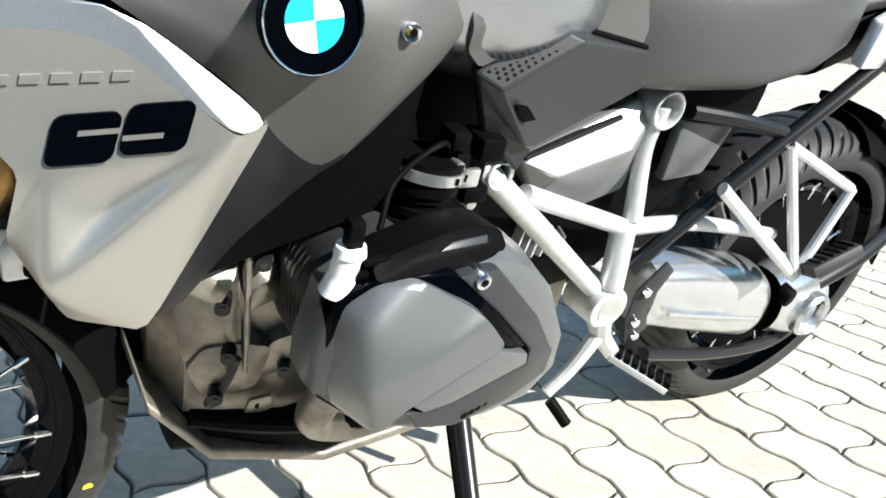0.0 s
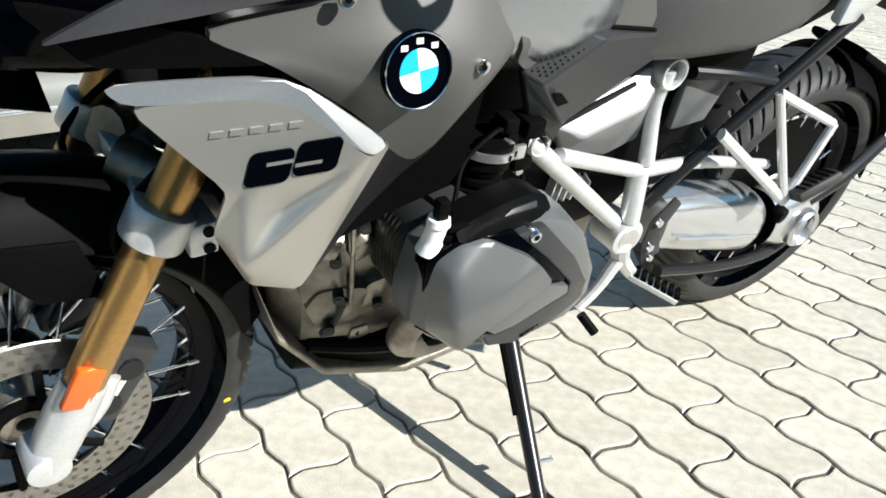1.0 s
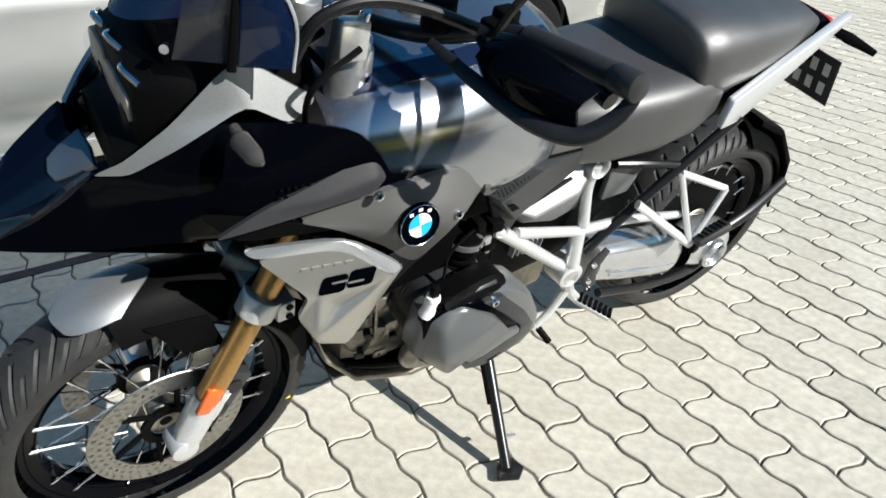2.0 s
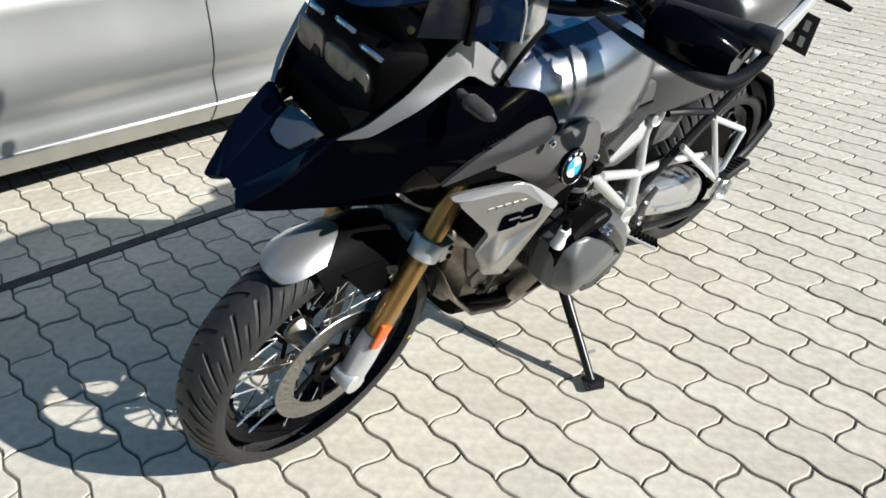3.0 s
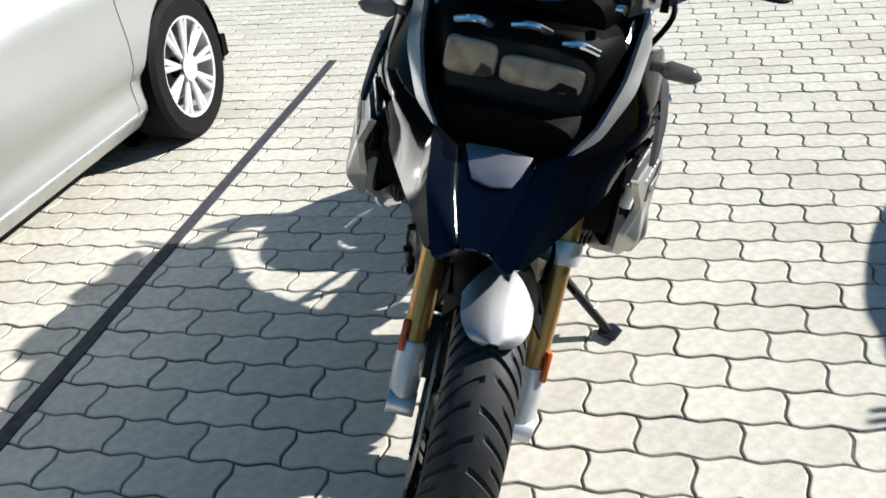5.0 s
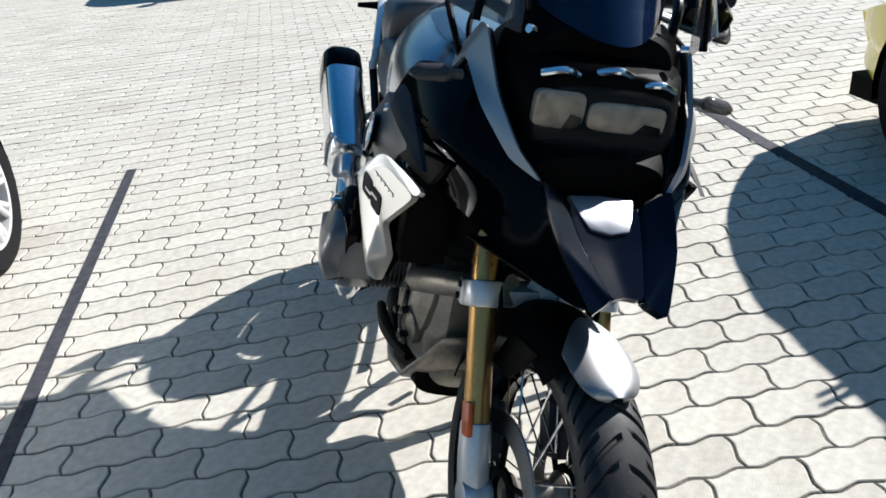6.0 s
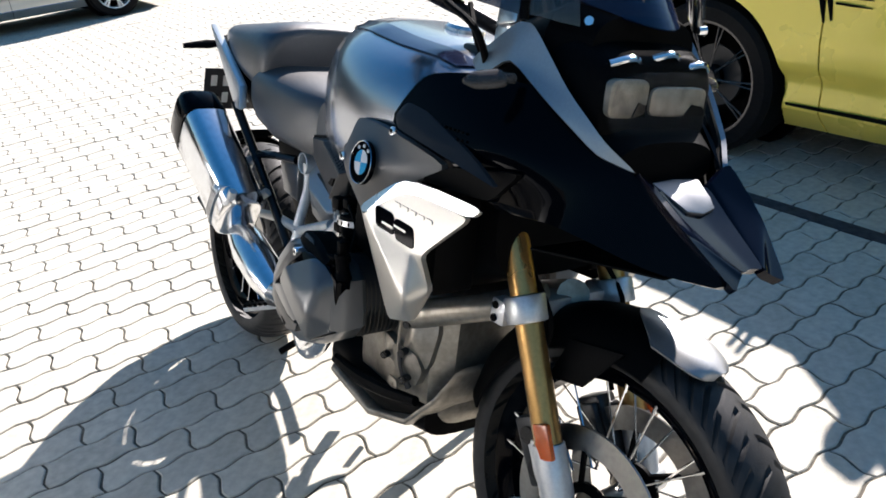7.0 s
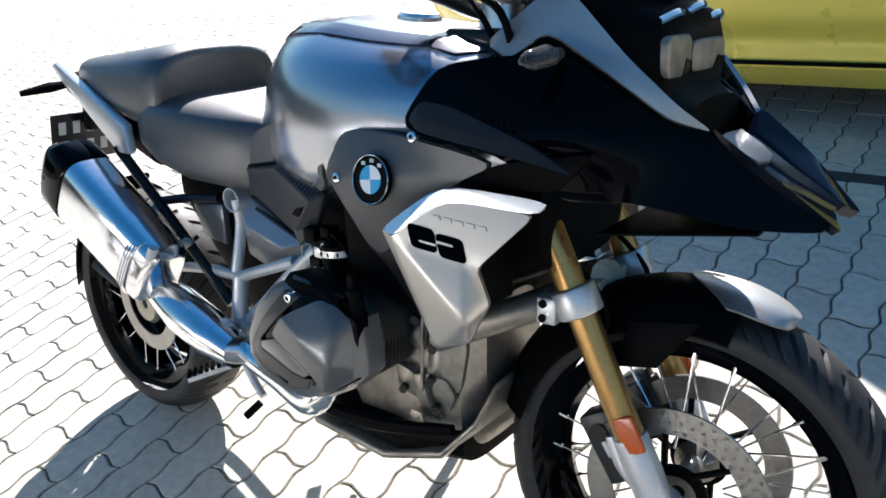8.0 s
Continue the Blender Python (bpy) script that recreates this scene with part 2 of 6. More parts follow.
def oval(x, cy, cz, hy, hz, power=2.6, n=28, slant=0.0):
    """A rounded-box ring across the x axis."""
    out = []
    for k in range(n):
        a = 2 * math.pi * k / n
        c, s = math.cos(a), math.sin(a)
        y = hy * math.copysign(abs(c) ** (2 / power), c)
        z = hz * math.copysign(abs(s) ** (2 / power), s)
        out.append(Vector((x + slant * z, cy + y, cz + z)))
    return out


def lathe(bm, profile, seg=48, axis='Y'):
    """Turns a closed profile of (radius, along) round an axis."""
    rings = []
    for k in range(seg):
        a = 2 * math.pi * k / seg
        c, s = math.cos(a), math.sin(a)
        rings.append([bm.verts.new((r * c, h, r * s) if axis == 'Y' else (r * c, r * s, h)) for r, h in profile])
    n = len(profile)
    for i in range(seg):
        a, b = rings[i], rings[(i + 1) % seg]
        for k in range(n):
            bm.faces.new((a[k], a[(k + 1) % n], b[(k + 1) % n], b[k]))
    return bm


def slab(bm, outline, depth):
    """A plate: the outline (points in 3D, nearly in one plane) pushed along depth."""
    d = Vector(depth)
    a = [bm.verts.new(p) for p in outline]
    b = [bm.verts.new(Vector(p) + d) for p in outline]
    bm.faces.new(a)
    bm.faces.new(b[::-1])
    n = len(a)
    for k in range(n):
        bm.faces.new((a[k], b[k], b[(k + 1) % n], a[(k + 1) % n]))
    return bm


def faceted(bm, points, faces, depth):
    """A folded plate: named points, faces over them, and a thickness along depth."""
    d = Vector(depth)
    top = {k: bm.verts.new(p) for k, p in points.items()}
    bot = {k: bm.verts.new(Vector(p) + d) for k, p in points.items()}
    used = {}
    for f in faces:
        names = f.split()
        bm.faces.new([top[k] for k in names])
        bm.faces.new([bot[k] for k in names][::-1])
        for a, b in zip(names, names[1:] + names[:1]):
            used[(a, b)] = True
    for a, b in used:
        if (b, a) not in used:
            bm.faces.new((top[b], top[a], bot[a], bot[b]))
    return bm


def skin(points, faces, depth, cuts=4, relax=4, rounding=1):
    """A curved shell: flat faces over named points are cut finer and relaxed, the rim a little rounded, and given a thickness along depth."""
    bm = bmesh.new()
    vs = {k: bm.verts.new(p) for k, p in points.items()}
    for f in faces:
        bm.faces.new([vs[k] for k in f.split()])
    bmesh.ops.delete(bm, geom=[v for v in bm.verts if not v.link_faces], context='VERTS')
    bmesh.ops.recalc_face_normals(bm, faces=bm.faces)
    bmesh.ops.triangulate(bm, faces=bm.faces)
    bmesh.ops.subdivide_edges(bm, edges=bm.edges, cuts=cuts, use_grid_fill=True)
    rim = {v for v in bm.verts if any(len(e.link_faces) < 2 for e in v.link_edges)}
    for step in range(max(relax, rounding)):
        move = {}
        for v in bm.verts:
            if v in rim:
                near = [e.other_vert(v) for e in v.link_edges if len(e.link_faces) < 2]
                if step >= rounding or len(near) != 2:
                    continue
            else:
                near = [e.other_vert(v) for e in v.link_edges]
                if step >= relax:
                    continue
            mean = Vector((0, 0, 0))
            for q in near:
                mean += q.co
            move[v] = v.co.lerp(mean / len(near), 0.5)
        for v, co in move.items():
            v.co = co
    ret = bmesh.ops.extrude_face_region(bm, geom=list(bm.faces), use_keep_orig=True)
    d = Vector(depth)
    for v in ret["geom"]:
        if isinstance(v, bmesh.types.BMVert):
            v.co += d
    return bm


def mirrored(points, side):
    """Points given for the left flank (negative y), or their mirror image for side = 1."""
    return [(x, -side * y, z) for x, y, z in points] if side > 0 else list(points)


def mirror_named(points, side):
    return {k: ((x, -y, z) if side > 0 else (x, y, z)) for k, (x, y, z) in points.items()}


# ---- ground ----
ROW = Matrix.Rotation(radians(0.86), 4, 'Z')     # the paving runs along this frame
PAVER_L, PAVER_W, JOINT_U, JOINT_V = 0.24, 0.12, -0.591, -0.038

bm = bmesh.new()
bmesh.ops.create_grid(bm, x_segments=40, y_segments=40, size=300)
ground = part("ground", bm, M_JOINT, m=pose(0, 0, -0.0046), smooth=False)
tagged(ground, "sandy joint bed under pale concrete block paving", "ground", kind="structure")

bm = bmesh.new()
slab(bm, [(-7.0, 1.035, 0.003), (2.42, 1.15, 0.003), (2.42, 1.20, 0.003), (-7.0, 1.085, 0.003)], (0, 0, -0.02))
tagged(part("bay_marking", bm, M_STRIP, smooth=False), "dark grey strip let into the paving between bays", "marking", kind="structure", group="bay markings")
bm = bmesh.new()
slab(bm, [(-7.0, -1.905, 0.003), (2.80, -1.895, 0.003), (2.80, -1.965, 0.003), (-7.0, -1.975, 0.003)], (0, 0, -0.02))
tagged(part("bay_marking", bm, M_STRIP, smooth=False), "dark grey strip let into the paving between bays", "marking", kind="structure", group="bay markings")

# unseen plain walls, added to block the bright horizon from gloss reflections
for name, x, y, sx, sy in (("blocker_north", 0, 34, 90, 0.4), ("blocker_south", 0, -36, 90, 0.4), ("blocker_east", 44.8, -1, 0.4, 69.6), ("blocker_west", -44.8, -1, 0.4, 69.6)):
    tagged(part(name, box(x, y, 4.4, sx, sy, 9.0), M_BLOCKER, bevel=0.05), "plain unseen wall added to block the bright horizon", "wall", kind="structure")

# ---- the motorcycle ----
LEAN = radians(14.14)
bike = empty("motorcycle", m=Matrix.Rotation(LEAN, 4, 'X'))
tagged(bike, "dark grey touring enduro motorcycle leaning on its side stand", "motorcycle")

# the steered front end turns a little to its left
STEER_AXIS = Vector((math.sin(radians(26)), 0, math.cos(radians(26))))
FRONT = Matrix.Translation((-0.693, -0.036, 0.3355)) @ Matrix.Rotation(radians(5.0), 4, STEER_AXIS)
REAR = Matrix.Translation((0.84, 0, 0.320))


def tyre(radius, half, rim, grooves, twist):
    """A motorcycle tyre with swept cut grooves, the axle along y; the mesh runs along the grooves."""
    bm = bmesh.new()
    pitch, cross = 28, 34
    seg = grooves * pitch
    section = 0.5 * (radius - rim) * 1.05
    def dip(f, at_, width):
        d = abs((f - at_ + 0.5) % 1.0 - 0.5)
        return max(0.0, min(1.0, 2.2 * (1 - d / width)))
    rings = []
    for i in range(seg):
        ring = []
        for j in range(cross + 1):
            w = -1 + 2 * j / cross
            u = abs(w)
            th = 2 * math.pi * (i / seg + twist * min(u, 0.7) ** 1.25 / grooves)
            a = w * radians(112)
            y = half * math.sin(a)
            r = radius - section * 1.02 * (1 - math.cos(a)) * (0.93 if u < 0.8 else 1.0)
            f = i / pitch + (0.5 if w > 0 else 0.0)
            cut = 0.0
            if 0.05 < u < 0.64:
                cut = dip(f, 0.0, 0.065)
            if 0.16 < u < 0.60:
                cut = max(cut, dip(f, 0.36, 0.05))
            if 0.30 < u < 0.68:
                cut = max(cut, dip(f, 0.68, 0.05))
            r -= 0.0055 * cut
            ring.append(bm.verts.new((r * math.cos(th), y, r * math.sin(th))))
        rings.append(ring)
    for i in range(seg):
        a, b = rings[i], rings[(i + 1) % seg]
        for j in range(cross):
            bm.faces.new((a[j], a[j + 1], b[j + 1], b[j]))
    return bm


def rim_ring(r, half, lip=0.012):
    bm = bmesh.new()
    prof = [(r - 0.004, -half), (r + lip, -half - 0.004), (r + lip, -half + 0.006), (r - 0.008, -half + 0.014), (r - 0.016, 0),
            (r - 0.008, half - 0.014), (r + lip, half - 0.006), (r + lip, half + 0.004), (r - 0.004, half), (r - 0.022, half - 0.010),
            (r - 0.030, 0), (r - 0.022, -half + 0.010)]
    return lathe(bm, prof, 72)


def drilled_disc(r0, r1, thick, sectors, rows):
    """A brake disc with real holes, the axle along y."""
    bm = bmesh.new()
    for i in range(sectors):
        for j in range(rows):
            ra, rb = r0 + (r1 - r0) * j / rows, r0 + (r1 - r0) * (j + 1) / rows
            t0, t1 = 2 * math.pi * i / sectors, 2 * math.pi * (i + 1) / sectors
            if j % 2:
                t0, t1 = t0 + math.pi / sectors, t1 + math.pi / sectors
            rm, tm, hole = (ra + rb) / 2, (t0 + t1) / 2, 0.0042
            edge = [(ra, t0), (ra, tm), (ra, t1), (rm, t1), (rb, t1), (rb, tm), (rb, t0), (rm, t0)]
            for y, flip in ((-thick / 2, False), (thick / 2, True)):
                out = [bm.verts.new((r * math.cos(t), y, r * math.sin(t))) for r, t in edge]
                inn = []
                for k in range(8):
                    a = math.pi * (1.25 + k / 4)
                    inn.append(bm.verts.new(((rm + hole * math.cos(a)) * math.cos(tm) - hole * math.sin(a) * math.sin(tm), y,
                                             (rm + hole * math.cos(a)) * math.sin(tm) + hole * math.sin(a) * math.cos(tm))))
                for k in range(8):
                    q = (out[k], out[(k + 1) % 8], inn[(k + 1) % 8], inn[k])
                    bm.faces.new(q[::-1] if flip else q)
    lathe(bm, [(r1, -thick / 2), (r1 + 0.0015, 0), (r1, thick / 2), (r1 - 0.0008, 0)], 72)
    return bm


def wheel(name, m, radius, half, rim_r, rim_half, hub_r, hub_half, grooves, twist, spokes, label):
    rim = part(name, rim_ring(rim_r, rim_half), M_GLOSSBLACK, bike, label, m)
    part("tyre", tyre(radius, half, rim_r, grooves, twist), M_RUBBER, rim, "grooved black rubber tyre", angle=25)
    bm = bmesh.new()
    lathe(bm, [(0.012, -hub_half), (hub_r * 0.8, -hub_half), (hub_r, -hub_half + 0.012), (hub_r * 0.55, -hub_half + 0.03), (hub_r * 0.55, hub_half - 0.03),
               (hub_r, hub_half - 0.012), (hub_r * 0.8, hub_half), (0.012, hub_half)], 32)
    part("hub", bm, M_ENGINE, rim, "grey cast wheel hub", bevel=0.002)
    bm = bmesh.new()
    rod(bm, (0, 0, hub_r * 0.96), (0, 0, rim_r - 0.012), 0.0021, seg=6)
    rod(bm, (0, 0, rim_r - 0.030), (0, 0, rim_r - 0.008), 0.0038, seg=6)
    spoke = mesh_of("spoke", bm, M_CHROME)
    for k in range(spokes):
        a = 2 * math.pi * (k + (0.35 if k % 2 else 0.0)) / spokes
        side = -1 if (k // 2) % 2 else 1
        lead = radians(26) * (1 if k % 2 else -1)
        foot = Vector((hub_r * math.cos(a + lead), side * (hub_half - 0.012), hub_r * math.sin(a + lead)))
        tip = Vector(((rim_r - 0.006) * math.cos(a), side * rim_half * 0.82, (rim_r - 0.006) * math.sin(a)))
        d = tip - foot
        rot = d.to_track_quat('Z', 'Y').to_matrix().to_4x4()
        part("spoke", spoke, None, rim, "", Matrix.Translation(foot) @ rot @ Matrix.Diagonal((1, 1, d.length / (rim_r - 0.008), 1))
             @ Matrix.Translation((0, 0, 0)))
    return rim


front_wheel = wheel("front_wheel", FRONT, 0.326, 0.064, 0.246, 0.034, 0.040, 0.060, 22, 1.15, 32, "black front wheel with steel cross spokes")
rear_wheel = wheel("rear_wheel", REAR, 0.318, 0.086, 0.222, 0.056, 0.060, 0.055, 20, 1.05, 32, "black rear wheel with steel cross spokes")
for s in (-1, 1):
    part("brake_disc", drilled_disc(0.108, 0.1525, 0.0045, 44, 3), M_DISC, front_wheel, "drilled steel brake disc", pose(0, s * 0.072, 0), smooth=False)
    for k in range(6):
        bm = bmesh.new()
        a = 2 * math.pi * k / 6
        rod(bm, (0.045 * math.cos(a), s * 0.066, 0.045 * math.sin(a)), (0.110 * math.cos(a + 0.3), s * 0.072, 0.110 * math.sin(a + 0.3)), 0.006, seg=6)
        part("disc_arm", bm, M_BLACK, front_wheel)
    bm = bmesh.new()
    lathe(bm, [(0.034, s * 0.062), (0.052, s * 0.062), (0.052, s * 0.070), (0.034, s * 0.070)], 24)
    part("disc_carrier", bm, M_BLACK, front_wheel)
part("brake_disc", drilled_disc(0.095, 0.138, 0.005, 40, 3), M_DISC, rear_wheel, "drilled steel brake disc", pose(0, 0.045, 0), smooth=False)
# drive flange, widened beyond its size to block light through the spokes
bm = bmesh.new()
lathe(bm, [(0.055, -0.052), (0.150, -0.050), (0.186, -0.044), (0.186, -0.038), (0.055, -0.042)], 40)
part("drive_flange", bm, M_BLACK, rear_wheel, "black rear drive flange, widened to close the wheel's cast shadow")
bm = bmesh.new()
lathe(bm, [(0.0005, 0.0), (0.006, 0.0), (0.006, 0.0012), (0.0005, 0.0012)], 12)
part("valve_mark", bm, M_YELLOWDOT, front_wheel, "yellow paint dot on the sidewall", pose(0.2640, -0.0645, -0.100, 12, 0, 0))

# fork: gold legs, silver lower brackets, amber reflectors
RAKE = Vector((math.sin(radians(26)), 0, math.cos(radians(26))))
for s in (-1, 1):
    y = s * 0.118
    o = Vector((0.012, y, 0.0))
    bm = bmesh.new()
    rod(bm, o + RAKE * 0.10, o + RAKE * 0.66, 0.0245, seg=24)
    part("fork_leg", bm, M_GOLD, bike, "gold anodised fork tube", FRONT)
    bm = bmesh.new()
    tube(bm, [o + RAKE * 0.125, o + RAKE * 0.07, o + RAKE * 0.03 + Vector((0.0, 0, 0)), o + Vector((-0.004, 0, -0.012))], [0.028, 0.030, 0.029, 0.026], 16)
    rod(bm, o + Vector((-0.006, -0.030 * s, 0)), o + Vector((-0.006, 0.026 * s, 0)), 0.026, seg=20)
    tube(bm, [o + Vector((0.01, 0, 0.02)), o + Vector((0.06, -0.004 * s, 0.055)), o + Vector((0.085, -0.008 * s, 0.10))], [0.020, 0.016, 0.014], 10)
    part("axle_bracket", bm, M_SILVER, bike, "light grey cast axle bracket", FRONT, bevel=0.002)
    bm = box(0, 0, 0, 0.034, 0.012, 0.062)
    part("side_reflector", bm, M_AMBER, bike, "amber side reflector", FRONT @ Matrix.Translation(o + RAKE * 0.138 + Vector((-0.013, s * 0.022, 0))) @ pose(0, 0, 0, 0, 26, 0), bevel=0.004)
    # caliper behind the leg
    bm = bmesh.new()
    add_box(bm, 0, 0, 0, 0.055, 0.05, 0.125)
    add_box(bm, 0.0, -s * 0.03, 0.0, 0.045, 0.02, 0.10)
    add_box(bm, -0.022, s * 0.014, 0.02, 0.02, 0.03, 0.05)
    cal = part("brake_caliper", bm, M_HEADDARK, bike, "dark four-piston brake caliper", FRONT @ Matrix.Translation((0.105, s * 0.084, 0.070)) @ pose(0, 0, 0, 0, 32, 0), bevel=0.007)
    for dz in (-0.03, 0.03):
        bm = bmesh.new()
        rod(bm, (0, s * 0.024, dz), (0, s * 0.030, dz), 0.016, seg=16)
        part("piston_cap", bm, M_SATINBLACK, cal)
    bm = box(0, s * 0.0262, 0, 0.008, 0.002, 0.05)
    part("maker_mark", bm, M_BAR, cal, "pale plain marking")
    # brake hose
    bm = bmesh.new()
    tube(bm, [o + Vector((0.10, -0.02 * s, 0.14)), o + Vector((0.13, -0.03 * s, 0.22)), o + Vector((0.12, -0.02 * s, 0.32)), o + RAKE * 0.5 + Vector((0.05, -0.03 * s, 0))], 0.005, 8)
    part("brake_hose", bm, M_BLACK, bike, "", FRONT)
# lower bridge and its clamps
bm = bmesh.new()
for s in (-1, 1):
    c = Vector((0.012, s * 0.118, 0)) + RAKE * 0.355
    rod(bm, c - RAKE * 0.024, c + RAKE * 0.024, 0.037, seg=24)
    add_box(bm, c.x + 0.040, c.y + s * 0.004, c.z - 0.018, 0.035, 0.05, 0.046)
c = Vector((0.012, 0, 0)) + RAKE * 0.355
add_box(bm, c.x + 0.02, 0, c.z - 0.01, 0.05, 0.20, 0.035)
bridge = part("fork_bridge", bm, M_SILVER, bike, "light grey cast fork bridge", FRONT, bevel=0.005)
for s in (-1, 1):
    for dz in (-0.012, 0.012):
        bm = bmesh.new()
        rod(bm, (c.x + 0.045, s * 0.143, c.z - 0.018 + dz), (c.x + 0.045, s * 0.150, c.z - 0.018 + dz), 0.007, seg=10)
        part("clamp_bolt", bm, M_BLACK, bridge)
# telelever arm
for s in (-1, 1):
    bm = bmesh.new()
    tube(bm, [(-0.53, s * 0.03, 0.665), (-0.44, s * 0.10, 0.625), (-0.30, s * 0.15, 0.56)], [0.030, 0.026, 0.028], 12)
    part("control_arm", bm, M_ENGINE, bike, "cast grey suspension arm")

# front mudguard: a black hugger and a pale front fin
def guard(a0, a1, r, half, drop, n=18, thick=0.004, nose=1.0, tuck=0.0, slant=0.0):
    bm = bmesh.new()
    outer = []
    for i in range(n + 1):
        a = a0 + (a1 - a0) * i / n
        w = half * (nose + (1 - nose) * math.sqrt(max(0.0, 1 - (i / n) ** 3)))
        ra, rb = [], []
        for j in range(11):
            u = -1 + 2 * j / 10
            rr = r - drop * abs(u) ** 2.6 - tuck * (i / n) ** 2 * (1 - abs(u) ** 2)
            b = a - slant * (1 - i / n) * abs(u) ** 1.5
            p = Vector((-rr * math.cos(b), w * u, rr * math.sin(b)))
            q = Vector((-(rr - thick) * math.cos(b), w * u * 0.97, (rr - thick) * math.sin(b)))
            ra.append(p)
            rb.append(q)
        outer.append(ra + rb[::-1])
    return loft(bm, outer)


mud = part("front_mudguard", guard(radians(78), radians(168), 0.355, 0.086, 0.066), M_BLACK, bike, "black plastic front mudguard", FRONT)
part("mudguard_fin", guard(radians(94), radians(66), 0.3605, 0.061, 0.024, nose=0.22, tuck=0.012, slant=radians(12)), M_WINGLET, mud, "pale silver painted mudguard tip")
for s in (-1, 1):
    bm = bmesh.new()
    slab(bm, [(-0.02, s * 0.084, 0.310), (0.09, s * 0.084, 0.290), (0.115, s * 0.095, 0.210), (0.04, s * 0.095, 0.225)], (0, -s * 0.006, 0))
    part("mudguard_stay", bm, M_BLACK, mud, bevel=0.002)

# ---- fairing flanks, both sides ----
for s in (-1, 1):
    L = s < 0
    # champagne panel with a bright upper bevel
    P = mirror_named({"a": (-0.572, -0.232, 0.858), "b": (-0.424, -0.280, 0.874), "c": (-0.326, -0.302, 0.800), "d": (-0.402, -0.276, 0.617),
                      "e": (-0.456, -0.266, 0.632), "f": (-0.489, -0.258, 0.700), "g": (-0.478, -0.268, 0.758), "h": (-0.552, -0.240, 0.838),
                      "b2": (-0.428, -0.294, 0.852), "c2": (-0.352, -0.309, 0.792), "k": (-0.471, -0.294, 0.676), "g2": (-0.464, -0.278, 0.757), "v": (-0.428, -0.279, 0.7285)}, s)
    p0, p1, p2 = Vector(P["g2"]), Vector(P["c2"]), Vector(P["h"])
    nn = (p1 - p0).cross(p2 - p0)
    def on_plate(x, z, lift=0.0):
        """A place on the plane of the panel's upper plate."""
        return Vector((x, p0.y - (nn.x * (x - p0.x) + nn.z * (z - p0.z)) / nn.y + s * lift, z))
    if not L:      # the far panel has no hollow below its badge
        P["v"] = tuple((Vector(P["g2"]) + Vector(P["k"]) + Vector(P["c2"])) / 3)
    for q in ("g", "b2"):
        P[q] = tuple(on_plate(P[q][0], P[q][2]))
    bm = skin(P, ["h g g2 c2 b2", "g f k g2", "g2 k v", "k c2 v", "g2 v c2", "c c2 k d", "k f e d"], (0.004, -s * 0.012, -0.002), 7, 3, 1)
    panel = part("side_panel", bm, M_BEIGE, bike, "champagne grey metallic radiator side panel", angle=40)
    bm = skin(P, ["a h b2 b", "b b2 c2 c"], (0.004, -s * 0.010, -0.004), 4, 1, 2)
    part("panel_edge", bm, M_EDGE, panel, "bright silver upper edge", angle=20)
    # two recessed dark badges and a small embossed line, as plain shapes on the upper plate
    for k in range(2):
        cx, cz = -0.4415 + 0.0425 * k, 0.7835 + 0.0115 * k
        rim = []
        for qx, qz, a0 in ((0.5, 0.5, 0), (-0.5, 0.5, 90), (-0.5, -0.5, 180), (0.5, -0.5, 270)):
            for q in range(4):
                a = radians(a0 + q * 30)
                dx, dz = qx * 0.026 + 0.0065 * math.cos(a), qz * 0.021 + 0.0065 * math.sin(a)
                rim.append(on_plate(cx + dx + 0.25 * dz, cz + dz + 0.19 * dx, 0.0022))
        bm = bmesh.new()
        slab(bm, rim, (0, -s * 0.006, 0))
        badge = part("badge", bm, M_GLOSSBLACK, panel, "dark recessed plain badge")
        bm = bmesh.new()
        slab(bm, [on_plate(cx + dx + 0.25 * dz, cz + dz + 0.19 * dx, 0.0034) for dx, dz in (((-0.004, 0.003), (0.0195, 0.003), (0.0195, 0.0062), (-0.004, 0.0062)) if k == 0 else ((-0.0195, -0.0062), (0.004, -0.0062), (0.004, -0.003), (-0.0195, -0.003)))], (0, -s * 0.002, 0))
        part("badge_bar", bm, M_BEIGE, badge)
    for k in range(5):
        cx, cz = -0.484 + 0.0165 * k, 0.8155 + 0.0026 * k
        bm = bmesh.new()
        slab(bm, [on_plate(cx + dx + 0.2 * dz, cz + dz + 0.15 * dx, 0.0020) for dx, dz in ((-0.0055, -0.0028), (0.0055, -0.0028), (0.0055, 0.0028), (-0.0055, 0.0028))], (0, -s * 0.003, 0))
        part("embossed_mark", bm, M_BEIGE, panel)
    # dark grey tank flank with the roundel
    P = mirror_named({"a": (-0.625, -0.215, 0.925), "b": (-0.500, -0.250, 0.905), "c": (-0.325, -0.262, 0.932), "d": (-0.205, -0.250, 0.930), "e": (-0.128, -0.225, 0.850),
                      "f": (-0.150, -0.218, 0.806), "g": (-0.225, -0.228, 0.735), "h": (-0.262, -0.228, 0.712), "i": (-0.326, -0.252, 0.797), "j": (-0.424, -0.252, 0.868),
                      "k": (-0.572, -0.224, 0.868), "m": (-0.300, -0.296, 0.866), "n": (-0.214, -0.292, 0.852), "o": (-0.395, -0.275, 0.600), "p": (-0.365, -0.235, 0.610), "q": (-0.250, -0.225, 0.690)}, s)
    part("flank_nose", skin(P, ["a k j b"], (0, -s * 0.010, 0), 5, 2, 1), M_BLACK, bike, "black front end of the flank", angle=50)
